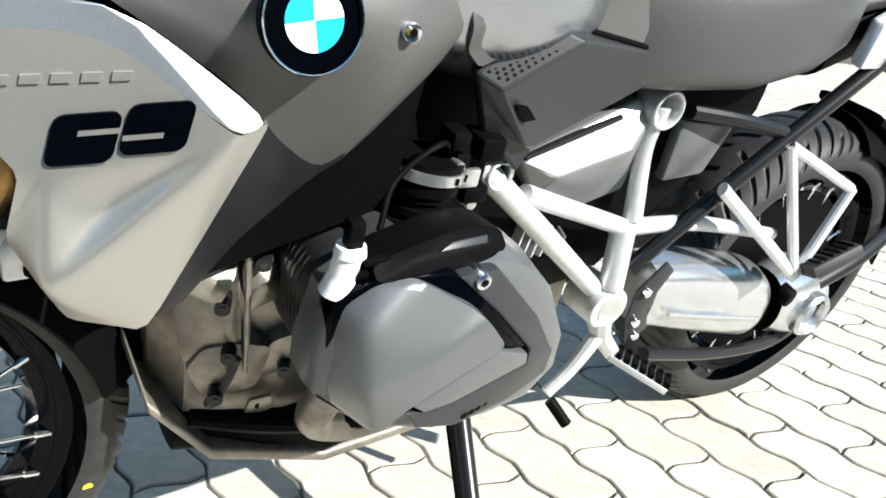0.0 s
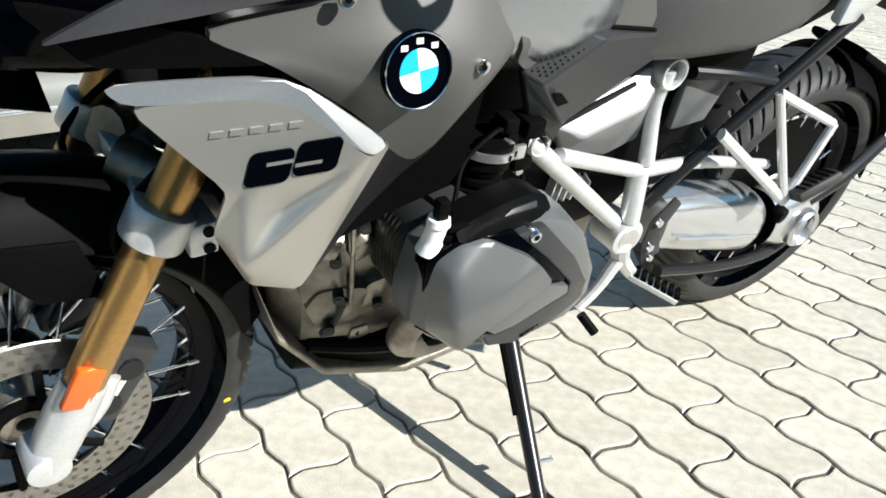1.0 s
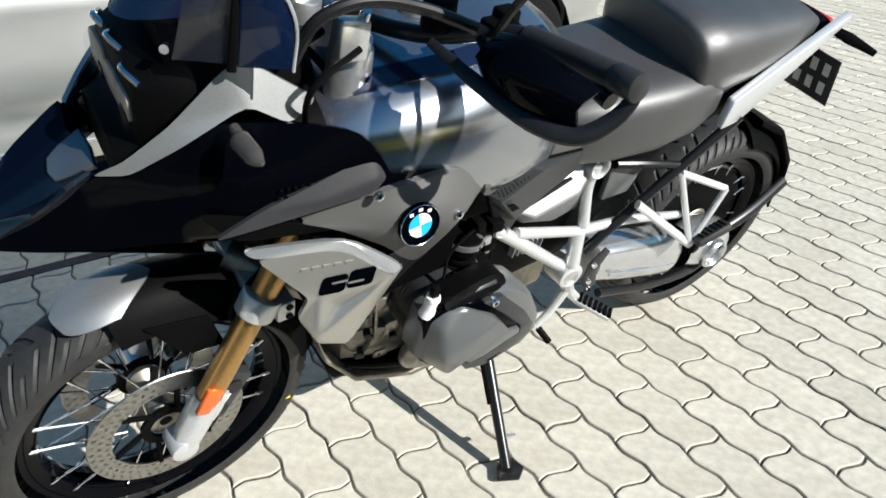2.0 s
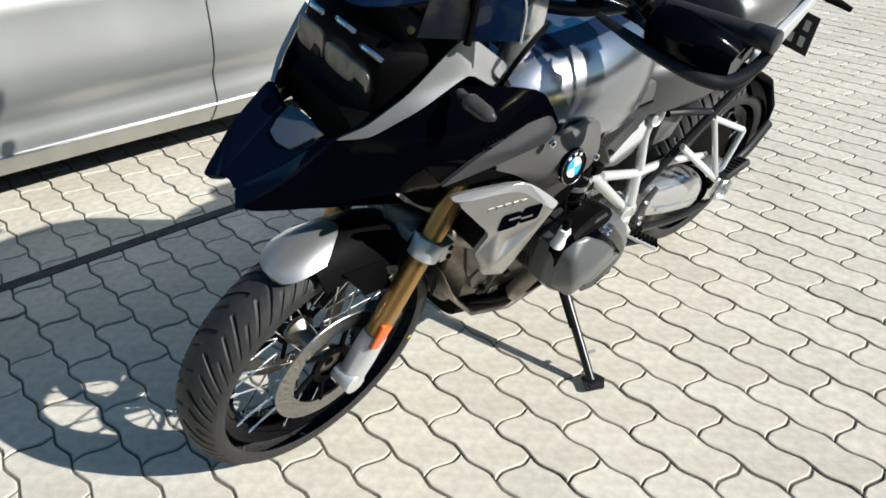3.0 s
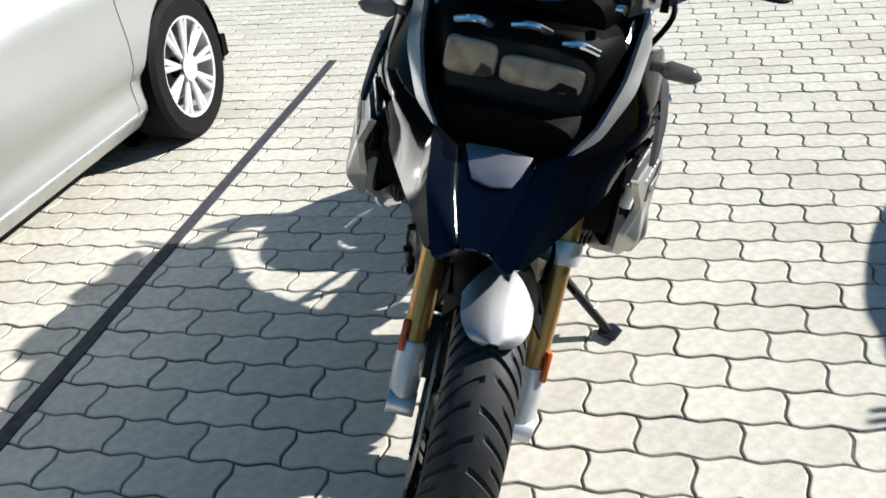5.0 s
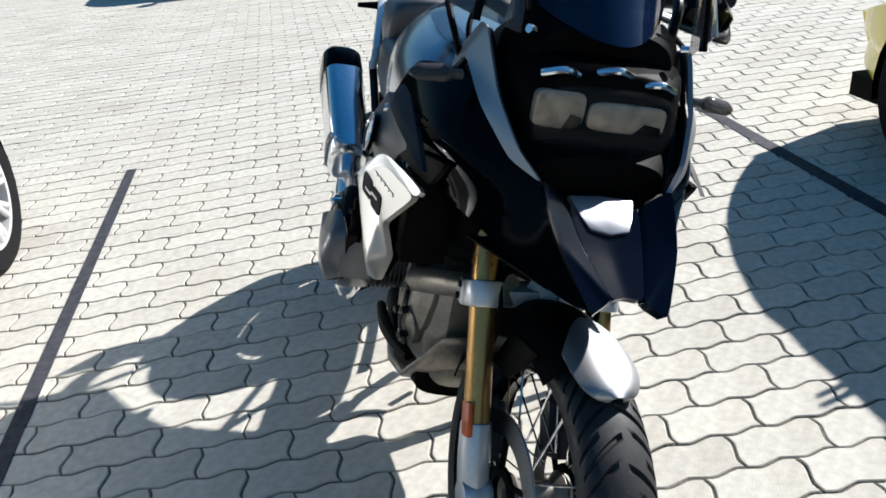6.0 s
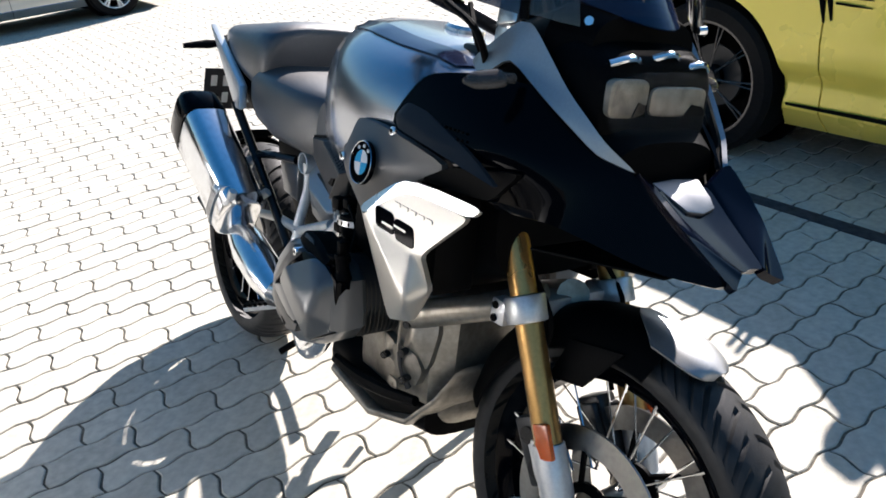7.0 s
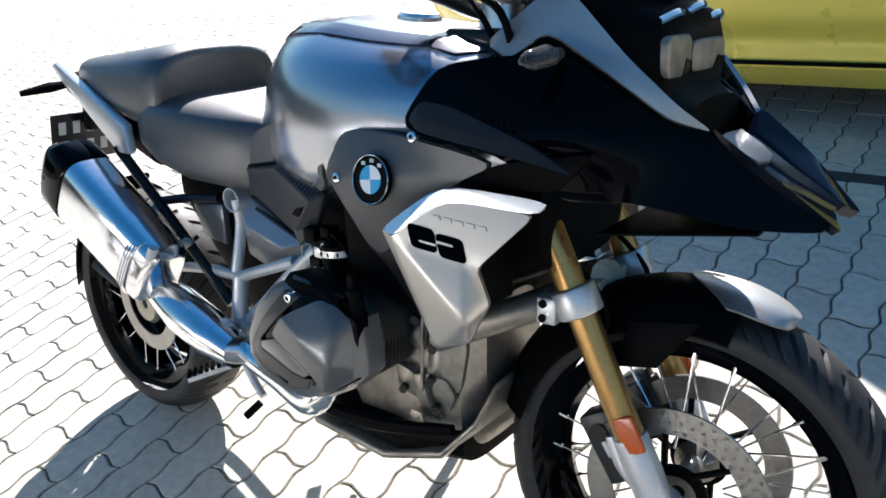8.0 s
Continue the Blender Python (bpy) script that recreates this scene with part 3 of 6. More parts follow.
    bm = skin(P, ["b j m c", "c m n d", "d n e", "n f e", "m i n", "j i m", "i h n", "h g n", "n g f"], (0, -s * 0.012, 0), 4, 5, 2)
    flank = part("tank_flank", bm, M_GRAPHITE, bike, "matt graphite painted tank flank", angle=50)
    # black duct, carried down over the gap's shade as well
    P2 = mirror_named({"a": (-0.330, -0.242, 0.790), "b": (-0.398, -0.246, 0.612), "c": (-0.336, -0.215, 0.620), "d": (-0.262, -0.222, 0.714), "e": (-0.264, -0.200, 0.630), "f": (-0.150, -0.208, 0.800), "g": (-0.176, -0.226, 0.678), "h": (-0.215, -0.220, 0.742)}, s)
    bm = bmesh.new()
    faceted(bm, P2, ["a b c d", "d c e h", "h e g f"], (0.0, -s * 0.012, 0.002))
    part("flank_duct", bm, M_BLACK, flank, "black inner duct, carried over the shaded gap below it", angle=60)
    # flank edge turned under, its shade put into a satin black strip
    P3 = mirror_named({"a": (-0.322, -0.247, 0.786), "b": (-0.262, -0.232, 0.714), "b2": (-0.225, -0.231, 0.737), "c": (-0.322, -0.236, 0.664), "d": (-0.366, -0.241, 0.612), "e": (-0.395, -0.254, 0.610)}, s)
    part("flank_strip", skin(P3, ["a b2 b c", "a c d e"], (0.0, -s * 0.006, 0.0), 4, 2, 1), M_SATINBLACK, flank, "flank strip behind the side panel, its shade put into satin black", angle=50)
    nv = Vector((0.03, s * 0.985, 0.17)).normalized()
    rm = Matrix.Translation(Vector((-0.298, s * 0.2865, 0.866))) @ nv.to_track_quat('Z', 'Y').to_matrix().to_4x4()
    bm = bmesh.new()
    lathe(bm, [(0.0005, -0.004), (0.038, -0.004), (0.038, 0.002), (0.036, 0.0045), (0.0335, 0.0045), (0.033, 0.003), (0.0005, 0.003)], 48, 'Z')
    ring = part("roundel", bm, M_GLOSSBLACK, flank, "black round emblem with plain quadrants", rm)
    bm = bmesh.new()
    lathe(bm, [(0.0362, 0.0040), (0.0372, 0.0044), (0.0366, 0.0052), (0.0358, 0.0046)], 48, 'Z')
    part("emblem_rim", bm, M_CHROME, ring)
    for k in range(4):
        bm = bmesh.new()
        arc = [Vector((0.0, 0.0, 0.0032))] + [Vector((0.0215 * math.cos(a), 0.0215 * math.sin(a), 0.0032)) for a in np.linspace(k * math.pi / 2, (k + 1) * math.pi / 2, 9)]
        slab(bm, arc, (0, 0, 0.0008))
        part("emblem_quadrant", bm, M_BLUE if k % 2 else M_WHITE, ring, "blue quadrant" if k % 2 else "white quadrant", Matrix.Rotation(radians(8), 4, 'Z'))
    for k in range(3):
        a = radians(90 + (k - 1) * 36)
        bm = box(0.0282 * math.cos(a), 0.0282 * math.sin(a), 0.0034, 0.0075, 0.0055, 0.0008, None)
        part("emblem_mark", bm, M_BAR, ring, "pale plain marking")
    for (bx, by, bz) in ((-0.218, 0.2795, 0.858), (-0.370, 0.272, 0.934)):
        bm = bmesh.new()
        o = Vector((bx, s * by, bz))
        rod(bm, o, o + Vector((0, s * 0.006, 0.001)), 0.0085, 0.0075, 16)
        bolt = part("flank_bolt", bm, M_CHROME, flank, "bright flanged bolt", bevel=0.001)
        bm = bmesh.new()
        rod(bm, o + Vector((0, s * 0.0062, 0.001)), o + Vector((0, s * 0.0066, 0.001)), 0.0035, seg=6)
        part("bolt_socket", bm, M_BLACK, bolt)
    P2 = mirror_named({"a": (-0.150, -0.226, 0.905), "b": (-0.128, -0.232, 0.850), "c": (-0.118, -0.216, 0.822), "d": (-0.088, -0.200, 0.800), "e": (-0.012, -0.187, 0.838), "f": (0.185, -0.146, 0.798), "g": (0.135, -0.160, 0.880), "h": (0.02, -0.205, 0.915)}, s)
    bm = skin(P2, ["a b e h", "b c d e", "e f g h"], (0, -s * 0.012, 0), 4, 4, 1)
    part("tank_skirt", bm, M_GRAPHITE, flank, "graphite panel below the tank", angle=50)
    # dark upper cowl from the winglet down to the flank, and the beak's cheek
    P = mirror_named({"wl": (-0.728, -0.104, 0.945), "wm": (-0.600, -0.160, 1.040), "wb": (-0.480, -0.205, 1.045), "t1": (-0.385, -0.235, 1.030), "t2": (-0.330, -0.265, 0.940), "f1": (-0.500, -0.250, 0.918), "f2": (-0.625, -0.205, 0.930),
                      "c1": (-0.660, -0.180, 0.860), "c2": (-0.560, -0.200, 0.850), "b1": (-0.790, -0.105, 0.822), "b0": (-0.892, -0.060, 0.824), "u1": (-0.800, -0.080, 0.895), "m1": (-0.560, -0.225, 0.965)}, s)
    bm = skin(P, ["wl f2 m1 wm", "wm m1 t1 wb", "m1 f1 t2 t1", "f2 f1 m1", "wl u1 b1 c1 f2", "u1 b0 b1", "c1 c2 f1 f2"], (0, -s * 0.012, -0.004), 4, 6, 2)
    part("upper_cowl", bm, M_GLOSSBLACK, bike, "gloss black upper cowl and beak cheek", angle=60)
    # graphite blade above the groove over the flank, with a bolt
    P = mirror_named({"t": (-0.612, -0.244, 0.900), "u": (-0.545, -0.246, 0.934), "m": (-0.449, -0.246, 0.966), "p": (-0.369, -0.243, 0.990), "r": (-0.352, -0.262, 0.957),
                      "b": (-0.378, -0.272, 0.941), "l": (-0.462, -0.267, 0.929), "k": (-0.575, -0.253, 0.909), "o": (-0.455, -0.263, 0.944), "q": (-0.370, -0.266, 0.962)}, s)
    bm = skin(P, ["t k u", "u k l o m", "m o q p", "p q r", "o l b q", "q b r"], (0.002, -s * 0.008, 0), 4, 2, 1)
    part("flank_blade", bm, M_BLADE, bike, "graphite blade above the tank flank", angle=40)
    hole = bmesh.new()
    rod(hole, (0, 0, -0.003), (0, 0, 0.0006), 0.0022, seg=8)
    hole = mesh_of("grille_stud", hole, M_BLACK, smooth=False)
    for r_ in range(4):
        for k in range(6):
            part("grille_stud", hole, None, bike, "", Matrix.Translation((-0.515 + 0.0105 * k + 0.004 * (r_ % 2), s * (0.2505 + 0.0006 * k - 0.003 * r_), 0.925 + 0.012 * r_)) @ Vector((0.0, s * 1.0, 0.25)).to_track_quat('Z', 'Y').to_matrix().to_4x4())
    # pale winglet over the headlamp side
    P = mirror_named({"a": (-0.735, -0.100, 0.945), "b": (-0.697, -0.134, 0.982), "u": (-0.637, -0.160, 1.043), "c": (-0.560, -0.172, 1.126), "d": (-0.525, -0.172, 1.126), "e": (-0.432, -0.180, 1.060), "f": (-0.480, -0.197, 1.038),
                      "g": (-0.540, -0.192, 1.076), "l": (-0.625, -0.180, 1.022), "h": (-0.692, -0.142, 0.964)}, s)
    bm = skin(P, ["a h b", "h l u b", "l g c u", "g d c", "g f e d"], (0.004, -s * 0.006, -0.003), 4, 2, 1)
    wing = part("winglet", bm, M_WINGLET, bike, "silver grey fairing winglet", angle=50)
    back = {k: (x + 0.006, y - s * 0.009, z - 0.005) for k, (x, y, z) in P.items()}
    bm = skin(back, ["a h b", "h l u b", "l g c u", "g d c", "g f e d"], (0.004, -s * 0.006, -0.003), 4, 2, 1)
    part("winglet_lining", bm, M_BLACK, wing, "black inner face of the winglet", angle=50)
    # indicator
    bm = bmesh.new()
    o = Vector((-0.560, s * 0.196, 1.048))
    rod(bm, o, o + Vector((0.0, s * 0.02, 0.0)), 0.008, seg=10)
    tip = [o + Vector((0.0, s * 0.018, 0)), o + Vector((-0.003, s * 0.030, 0)), o + Vector((0.003, s * 0.066, -0.004)), o + Vector((0.008, s * 0.082, -0.006))]
    tube(bm, tip, [0.009, 0.0155, 0.014, 0.004], 14, flat=0.7)
    part("indicator", bm, M_INDICATOR, bike, "clear-lens front indicator on a short stalk")

# beak and nose: a hollow centre panel between two raised side blades that end in prongs
P = {}
for q, w in (("l", -1), ("r", 1)):
    P.update({"A" + q: (-0.732, w * 0.104, 0.954), "E" + q: (-0.815, w * 0.090, 0.892), "D" + q: (-0.893, w * 0.057, 0.825), "G" + q: (-0.880, w * 0.034, 0.834),
              "B" + q: (-0.738, w * 0.062, 0.926), "H" + q: (-0.800, w * 0.050, 0.885), "C" + q: (-0.876, w * 0.024, 0.842),
              "b" + q: (-0.736, w * 0.056, 0.921), "h" + q: (-0.798, w * 0.045, 0.882)})
P.update({"bm": (-0.736, 0.0, 0.914), "hm": (-0.800, 0.0, 0.877), "Cm": (-0.870, 0.0, 0.843)})
bm = skin(P, ["bl bm hm hl", "bm br hr hm", "hl hm Cm Cl", "hm hr Cr Cm"], (0.012, 0, -0.012), 4, 2, 1)
beak = part("beak", bm, M_NAVY, bike, "gloss black twin-pointed beak", angle=60)
for q, w in (("l", -1), ("r", 1)):
    bm = skin(P, [f"A{q} B{q} H{q} E{q}", f"E{q} H{q} C{q} G{q} D{q}", f"B{q} b{q} h{q} H{q}", f"H{q} h{q} C{q}"], (0.010, -w * 0.004, -0.010), 4, 2, 1)
    part("beak_blade", bm, M_NAVY, beak, "raised gloss black side blade", angle=40)
# sky glare on the black beak is put into a brighter metal plate
bm = bmesh.new()
slab(bm, [(-0.777, -0.030, 0.8985), (-0.782, 0.0, 0.8950), (-0.777, 0.030, 0.8985), (-0.758, 0.040, 0.9110), (-0.722, 0.052, 0.9280), (-0.718, 0.0, 0.9300), (-0.722, -0.052, 0.9280), (-0.758, -0.040, 0.9110)], (0.006, 0, -0.008))
part("beak_glare", bm, M_DARKMIRROR, beak, "plate with the sky's glare on the beak put into its metal", bevel=0.003)
bm = bmesh.new()
slab(bm, [(-0.60, -0.155, 0.80), (-0.60, 0.155, 0.80), (-0.80, 0.085, 0.815), (-0.80, -0.085, 0.815)], (0, 0, -0.004))
part("beak_floor", bm, M_BLACK, beak, "black inner mudguard", bevel=0.001)
# headlamp, set back in a black surround
bm = bmesh.new()
loft(bm, [oval(-0.50, 0, 1.035, 0.150, 0.085, 4), oval(-0.60, 0, 1.030, 0.150, 0.092, 4), oval(-0.660, 0, 1.020, 0.118, 0.078, 3.4), oval(-0.668, 0, 1.02, 0.105, 0.060, 3.2)])
lamp_body = part("headlamp", bm, M_BLACK, bike, "black headlamp housing with clear lenses", bevel=0.003)
for y0_, w_, h_, zc in ((-0.034, 0.064, 0.023, 1.034), (0.074, 0.040, 0.029, 1.038)):
    bm = bmesh.new()
    loft(bm, [oval(-0.660, y0_, zc, w_, h_, 5), oval(-0.672, y0_, zc, w_ * 0.97, h_ * 0.94, 5), oval(-0.674, y0_, zc, w_ * 0.90, h_ * 0.84, 5)])
    bowl = part("lamp_bowl", bm, M_LAMPBOWL, lamp_body, "warm grey lamp reflector")
    bm = bmesh.new()
    slab(bm, [(-0.676, y0_ - w_ * 0.92, zc - h_ * 0.9), (-0.676, y0_ - w_ * 0.2, zc - h_ * 0.9), (-0.676, y0_ - w_ * 0.45, zc - h_ * 0.15), (-0.676, y0_ - w_ * 0.85, zc - h_ * 0.3)], (0.003, 0, 0))
    part("lamp_shade", bm, M_BLACK, bowl, "dark inner lamp shade")
bm = bmesh.new()
loft(bm, [oval(-0.676, 0, 1.028, 0.112, 0.050, 3.4), oval(-0.684, 0, 1.028, 0.104, 0.044, 3.2)])
part("lamp_lens", bm, M_LENS, lamp_body, "clear curved lens")
for k, (yy, zz) in enumerate(((-0.075, 1.085), (0.075, 1.090), (-0.005, 1.098))):
    bm = bmesh.new()
    tube(bm, [(-0.655, yy - 0.032, zz - 0.006), (-0.668, yy, zz + 0.004), (-0.655, yy + 0.032, zz - 0.006)], 0.0055, 8)
    part("light_strip", bm, M_CHROME, lamp_body, "bright light strip")
bm = bmesh.new()
loft(bm, [oval(-0.42, 0, 0.975, 0.20, 0.075, 3.2), oval(-0.55, 0, 0.965, 0.185, 0.08, 3.2), oval(-0.64, 0, 0.955, 0.150, 0.055, 3.0), oval(-0.70, 0, 0.945, 0.105, 0.035, 2.6)])
part("nose_fairing", bm, M_BLACK, bike, "black nose fairing below the headlamp")
for s in (-1, 1):
    bm = bmesh.new()
    slab(bm, mirrored([(-0.618, -0.138, 1.128), (-0.562, -0.186, 1.138), (-0.547, -0.170, 1.235), (-0.588, -0.136, 1.245)], s), (0.002, -s * 0.004, 0))
    deflector = part("wind_deflector", bm, M_DEFLECTOR, bike, "small tinted side wind deflector", bevel=0.001)
    bm = bmesh.new()
    slab(bm, mirrored([(-0.552, -0.194, 1.136), (-0.498, -0.243, 1.150), (-0.488, -0.226, 1.205), (-0.508, -0.196, 1.258), (-0.537, -0.176, 1.240)], s), (0.002, -s * 0.004, 0))
    part("deflector_pane", bm, M_SCREEN, deflector, "dark rear pane of the wind deflector", bevel=0.001)
    bm = bmesh.new()
    tube(bm, mirrored([(-0.558, -0.190, 1.130), (-0.550, -0.183, 1.190), (-0.541, -0.172, 1.250)], s), [0.007, 0.0055, 0.004], 8)
    part("deflector_rib", bm, M_BLACK, deflector, "black rib between the panes")
    bm = bmesh.new()
    tube(bm, mirrored([(-0.497, -0.245, 1.148), (-0.487, -0.228, 1.206), (-0.506, -0.197, 1.262)], s), 0.0022, 8)
    part("deflector_rim", bm, M_EDGE, deflector, "bright rear edge of the deflector")
    bm = bmesh.new()
    rod(bm, (-0.618, s * 0.118, 1.136), (-0.624, s * 0.128, 1.138), 0.0065, seg=12)
    part("screen_screw", bm, M_CHROME, bike, "bright screen screw")
# windscreen
bm = bmesh.new()
rings = []
for i in range(11):
    t = i / 10
    ring = []
    for j in range(13):
        u = -1 + 2 * j / 12
        w = 0.10 + 0.09 * t - 0.04 * t * t
        x = -0.660 + 0.235 * t + 0.10 * u * u * (1 - 0.3 * t)
        ring.append(Vector((x, w * u, 1.135 + 0.30 * t + 0.03 * u * u * (1 - 2 * t))))
    rings.append(ring)
loft(bm, [r + [p + Vector((0.0045, 0, -0.002)) for p in r[::-1]] for r in rings])
screen = part("windscreen", bm, M_SCREEN, bike, "dark tinted touring windscreen")
for s in (-1, 1):
    bm = bmesh.new()
    tube(bm, [(-0.560, s * 0.09, 1.06), (-0.545, s * 0.10, 1.16), (-0.500, s * 0.12, 1.26)], 0.010, 8)
    part("screen_bracket", bm, M_BLACK, screen)
bm = box(-0.450, 0, 1.165, 0.03, 0.20, 0.12, None)
part("instrument_panel", bm, M_GLOSSBLACK, bike, "black flat instrument display", bevel=0.008)
bm = bmesh.new()
loft(bm, [oval(-0.40, 0, 1.03, 0.10, 0.05, 3), oval(-0.47, 0, 1.07, 0.14, 0.07, 3), oval(-0.56, 0, 1.09, 0.15, 0.08, 3), oval(-0.62, 0, 1.09, 0.11, 0.06, 3)])
part("cockpit_shroud", bm, M_BLACK, bike, "black cockpit shroud behind the screen")

# ---- tank, seats, tail ----
bm = bmesh.new()
secs = ((-0.47, 0.12, 0.92, 0.145, 0.06), (-0.42, 0.16, 0.93, 0.20, 0.11), (-0.32, 0.20, 0.935, 0.235, 0.135), (-0.20, 0.21, 0.93, 0.245, 0.150),
        (-0.08, 0.20, 0.925, 0.235, 0.170), (0.02, 0.18, 0.915, 0.205, 0.178), (0.08, 0.15, 0.895, 0.170, 0.170), (0.125, 0.12, 0.865, 0.145, 0.125), (0.15, 0.10, 0.84, 0.13, 0.07))
loft(bm, [oval(x, 0, z, hy, hz, 2.7, 36) for x, _, z, hy, hz in secs])
tank = part("fuel_tank", bm, M_TANK, bike, "grey metallic fuel tank with dark stripes", angle=60)
def tank_patch(a0, a1, x0, x1, skew=0.0):
    """A thin raised skin that follows the tank between two angles round its section."""
    bm = bmesh.new()
    xs = [v[0] for v in secs]
    rings = []
    for i in range(15):
        out, inn = [], []
        for j in range(11):
            a = radians(a0 + (a1 - a0) * j / 10)
            x = x0 + (x1 - x0) * i / 14 + skew * (j / 10)
            z, hy, hz = (float(np.interp(x, xs, [v[q] for v in secs])) for q in (2, 3, 4))
            c, sn = math.cos(a), math.sin(a)
            p = Vector((x, hy * math.copysign(abs(c) ** (2 / 2.7), c), z + hz * math.copysign(abs(sn) ** (2 / 2.7), sn)))
            d = Vector((0, p.y, (p.z - z) * hy / hz)).normalized()
            out.append(p + d * 0.0035)
            inn.append(p - d * 0.004)
        rings.append(out + inn[::-1])
    return loft(bm, rings)
for s in (-1, 1):
    for a0, a1, x0, x1, skew in ((52, 64, -0.36, 0.05, -0.03),):
        bm = tank_patch(a0, a1, x0, x1, skew)
        if s < 0:
            bmesh.ops.transform(bm, matrix=Matrix.Diagonal((1, -1, 1, 1)), verts=bm.verts)
        part("tank_stripe", bm, M_TANKTOP, tank, "dark blue gloss stripe", angle=50)
bm = bmesh.new()
lathe(bm, [(0.0005, 0), (0.040, 0), (0.040, 0.012), (0.034, 0.018), (0.0005, 0.018)], 32, 'Z')
part("filler_cap", bm, M_ALU, tank, "aluminium filler cap", pose(-0.16, 0, 1.078, 0, -6, 0))
bm = bmesh.new()
secs = ((0.10, 0.80, 0.105, 0.07), (0.16, 0.825, 0.150, 0.085), (0.26, 0.830, 0.172, 0.090), (0.38, 0.835, 0.180, 0.092), (0.48, 0.850, 0.178, 0.085), (0.55, 0.855, 0.160, 0.06))
loft(bm, [oval(x, 0, z, hy, hz, 4.2, 40) for x, z, hy, hz in secs])
part("rider_seat", bm, M_SEAT, bike, "black vinyl rider seat", angle=50)
bm = bmesh.new()
secs = ((0.447, 0.922, 0.146, 0.084), (0.450, 0.926, 0.160, 0.097), (0.462, 0.930, 0.167, 0.104), (0.53, 0.935, 0.168, 0.104), (0.64, 0.938, 0.158, 0.088), (0.78, 0.945, 0.135, 0.065), (0.88, 0.955, 0.110, 0.045), (0.92, 0.957, 0.09, 0.02))
loft(bm, [oval(x, 0, z, hy, hz, 3.0, 32, slant=-0.18) for x, z, hy, hz in secs])
part("pillion_seat", bm, M_SEAT, bike, "black vinyl raised pillion seat", angle=50)
for s in (-1, 1):
    bm = bmesh.new()
    P = mirror_named({"a": (0.545, -0.195, 0.800), "b": (0.570, -0.185, 0.860), "c": (0.95, -0.135, 0.985), "d": (1.02, -0.110, 0.975), "e": (0.98, -0.115, 0.945), "f": (0.62, -0.180, 0.795)}, s)
    faceted(bm, P, ["a f b", "f e c b", "e d c"], (0, -s * 0.022, 0.004))
    part("grab_rail", bm, M_SILVER, bike, "silver cast grab rail", bevel=0.005)
    bm = bmesh.new()
    tube(bm, [(1.01, s * 0.07, 0.925), (1.03, s * 0.12, 0.918), (1.05, s * 0.19, 0.908)], [0.010, 0.016, 0.009], 10, flat=0.6)
    part("rear_indicator", bm, M_BLACK, bike, "slim dark rear indicator")
bm = bmesh.new()
loft(bm, [oval(0.55, 0, 0.80, 0.14, 0.05, 3), oval(0.75, 0, 0.86, 0.13, 0.05, 3), oval(0.98, 0, 0.925, 0.10, 0.035, 3)])
part("tail_unit", bm, M_BLACK, bike, "black plastic tail unit")
bm = box(1.012, 0, 0.93, 0.03, 0.13, 0.03)
part("tail_lamp", bm, M_RED, bike, "red tail lamp", bevel=0.006)
bm = bmesh.new()
tube(bm, [(0.95, 0, 0.90), (1.04, 0, 0.87), (1.07, 0, 0.80)], [0.025, 0.025, 0.02], 10, flat=2.0)
part("plate_carrier", bm, M_BLACK, bike, "black plate carrier")
plate_m = pose(1.098, 0, 0.770, 0, -14, 0)
bm = box(0, 0, 0, 0.004, 0.215, 0.135)
plate = part("number_plate", bm, M_PLATE, bike, "dark number plate with pale bars on its back", plate_m, bevel=0.001)
bm = box(-0.003, 0, 0, 0.003, 0.222, 0.142)
part("plate_frame", bm, M_PLATE, plate, "dark plate backing", bevel=0.001)
# lit ground seen through the plate's back, put in as pale bars
for k in range(5):
    for w in (0, 1):
        if k < (4 if w else 5):
            bm = box(-0.0056, -0.08 + 0.04 * k, 0.03 - 0.058 * w, 0.0015, 0.020, 0.036)
            part("plate_gap", bm, M_BAR, plate, "plain pale bar for lit ground seen through the plate back")


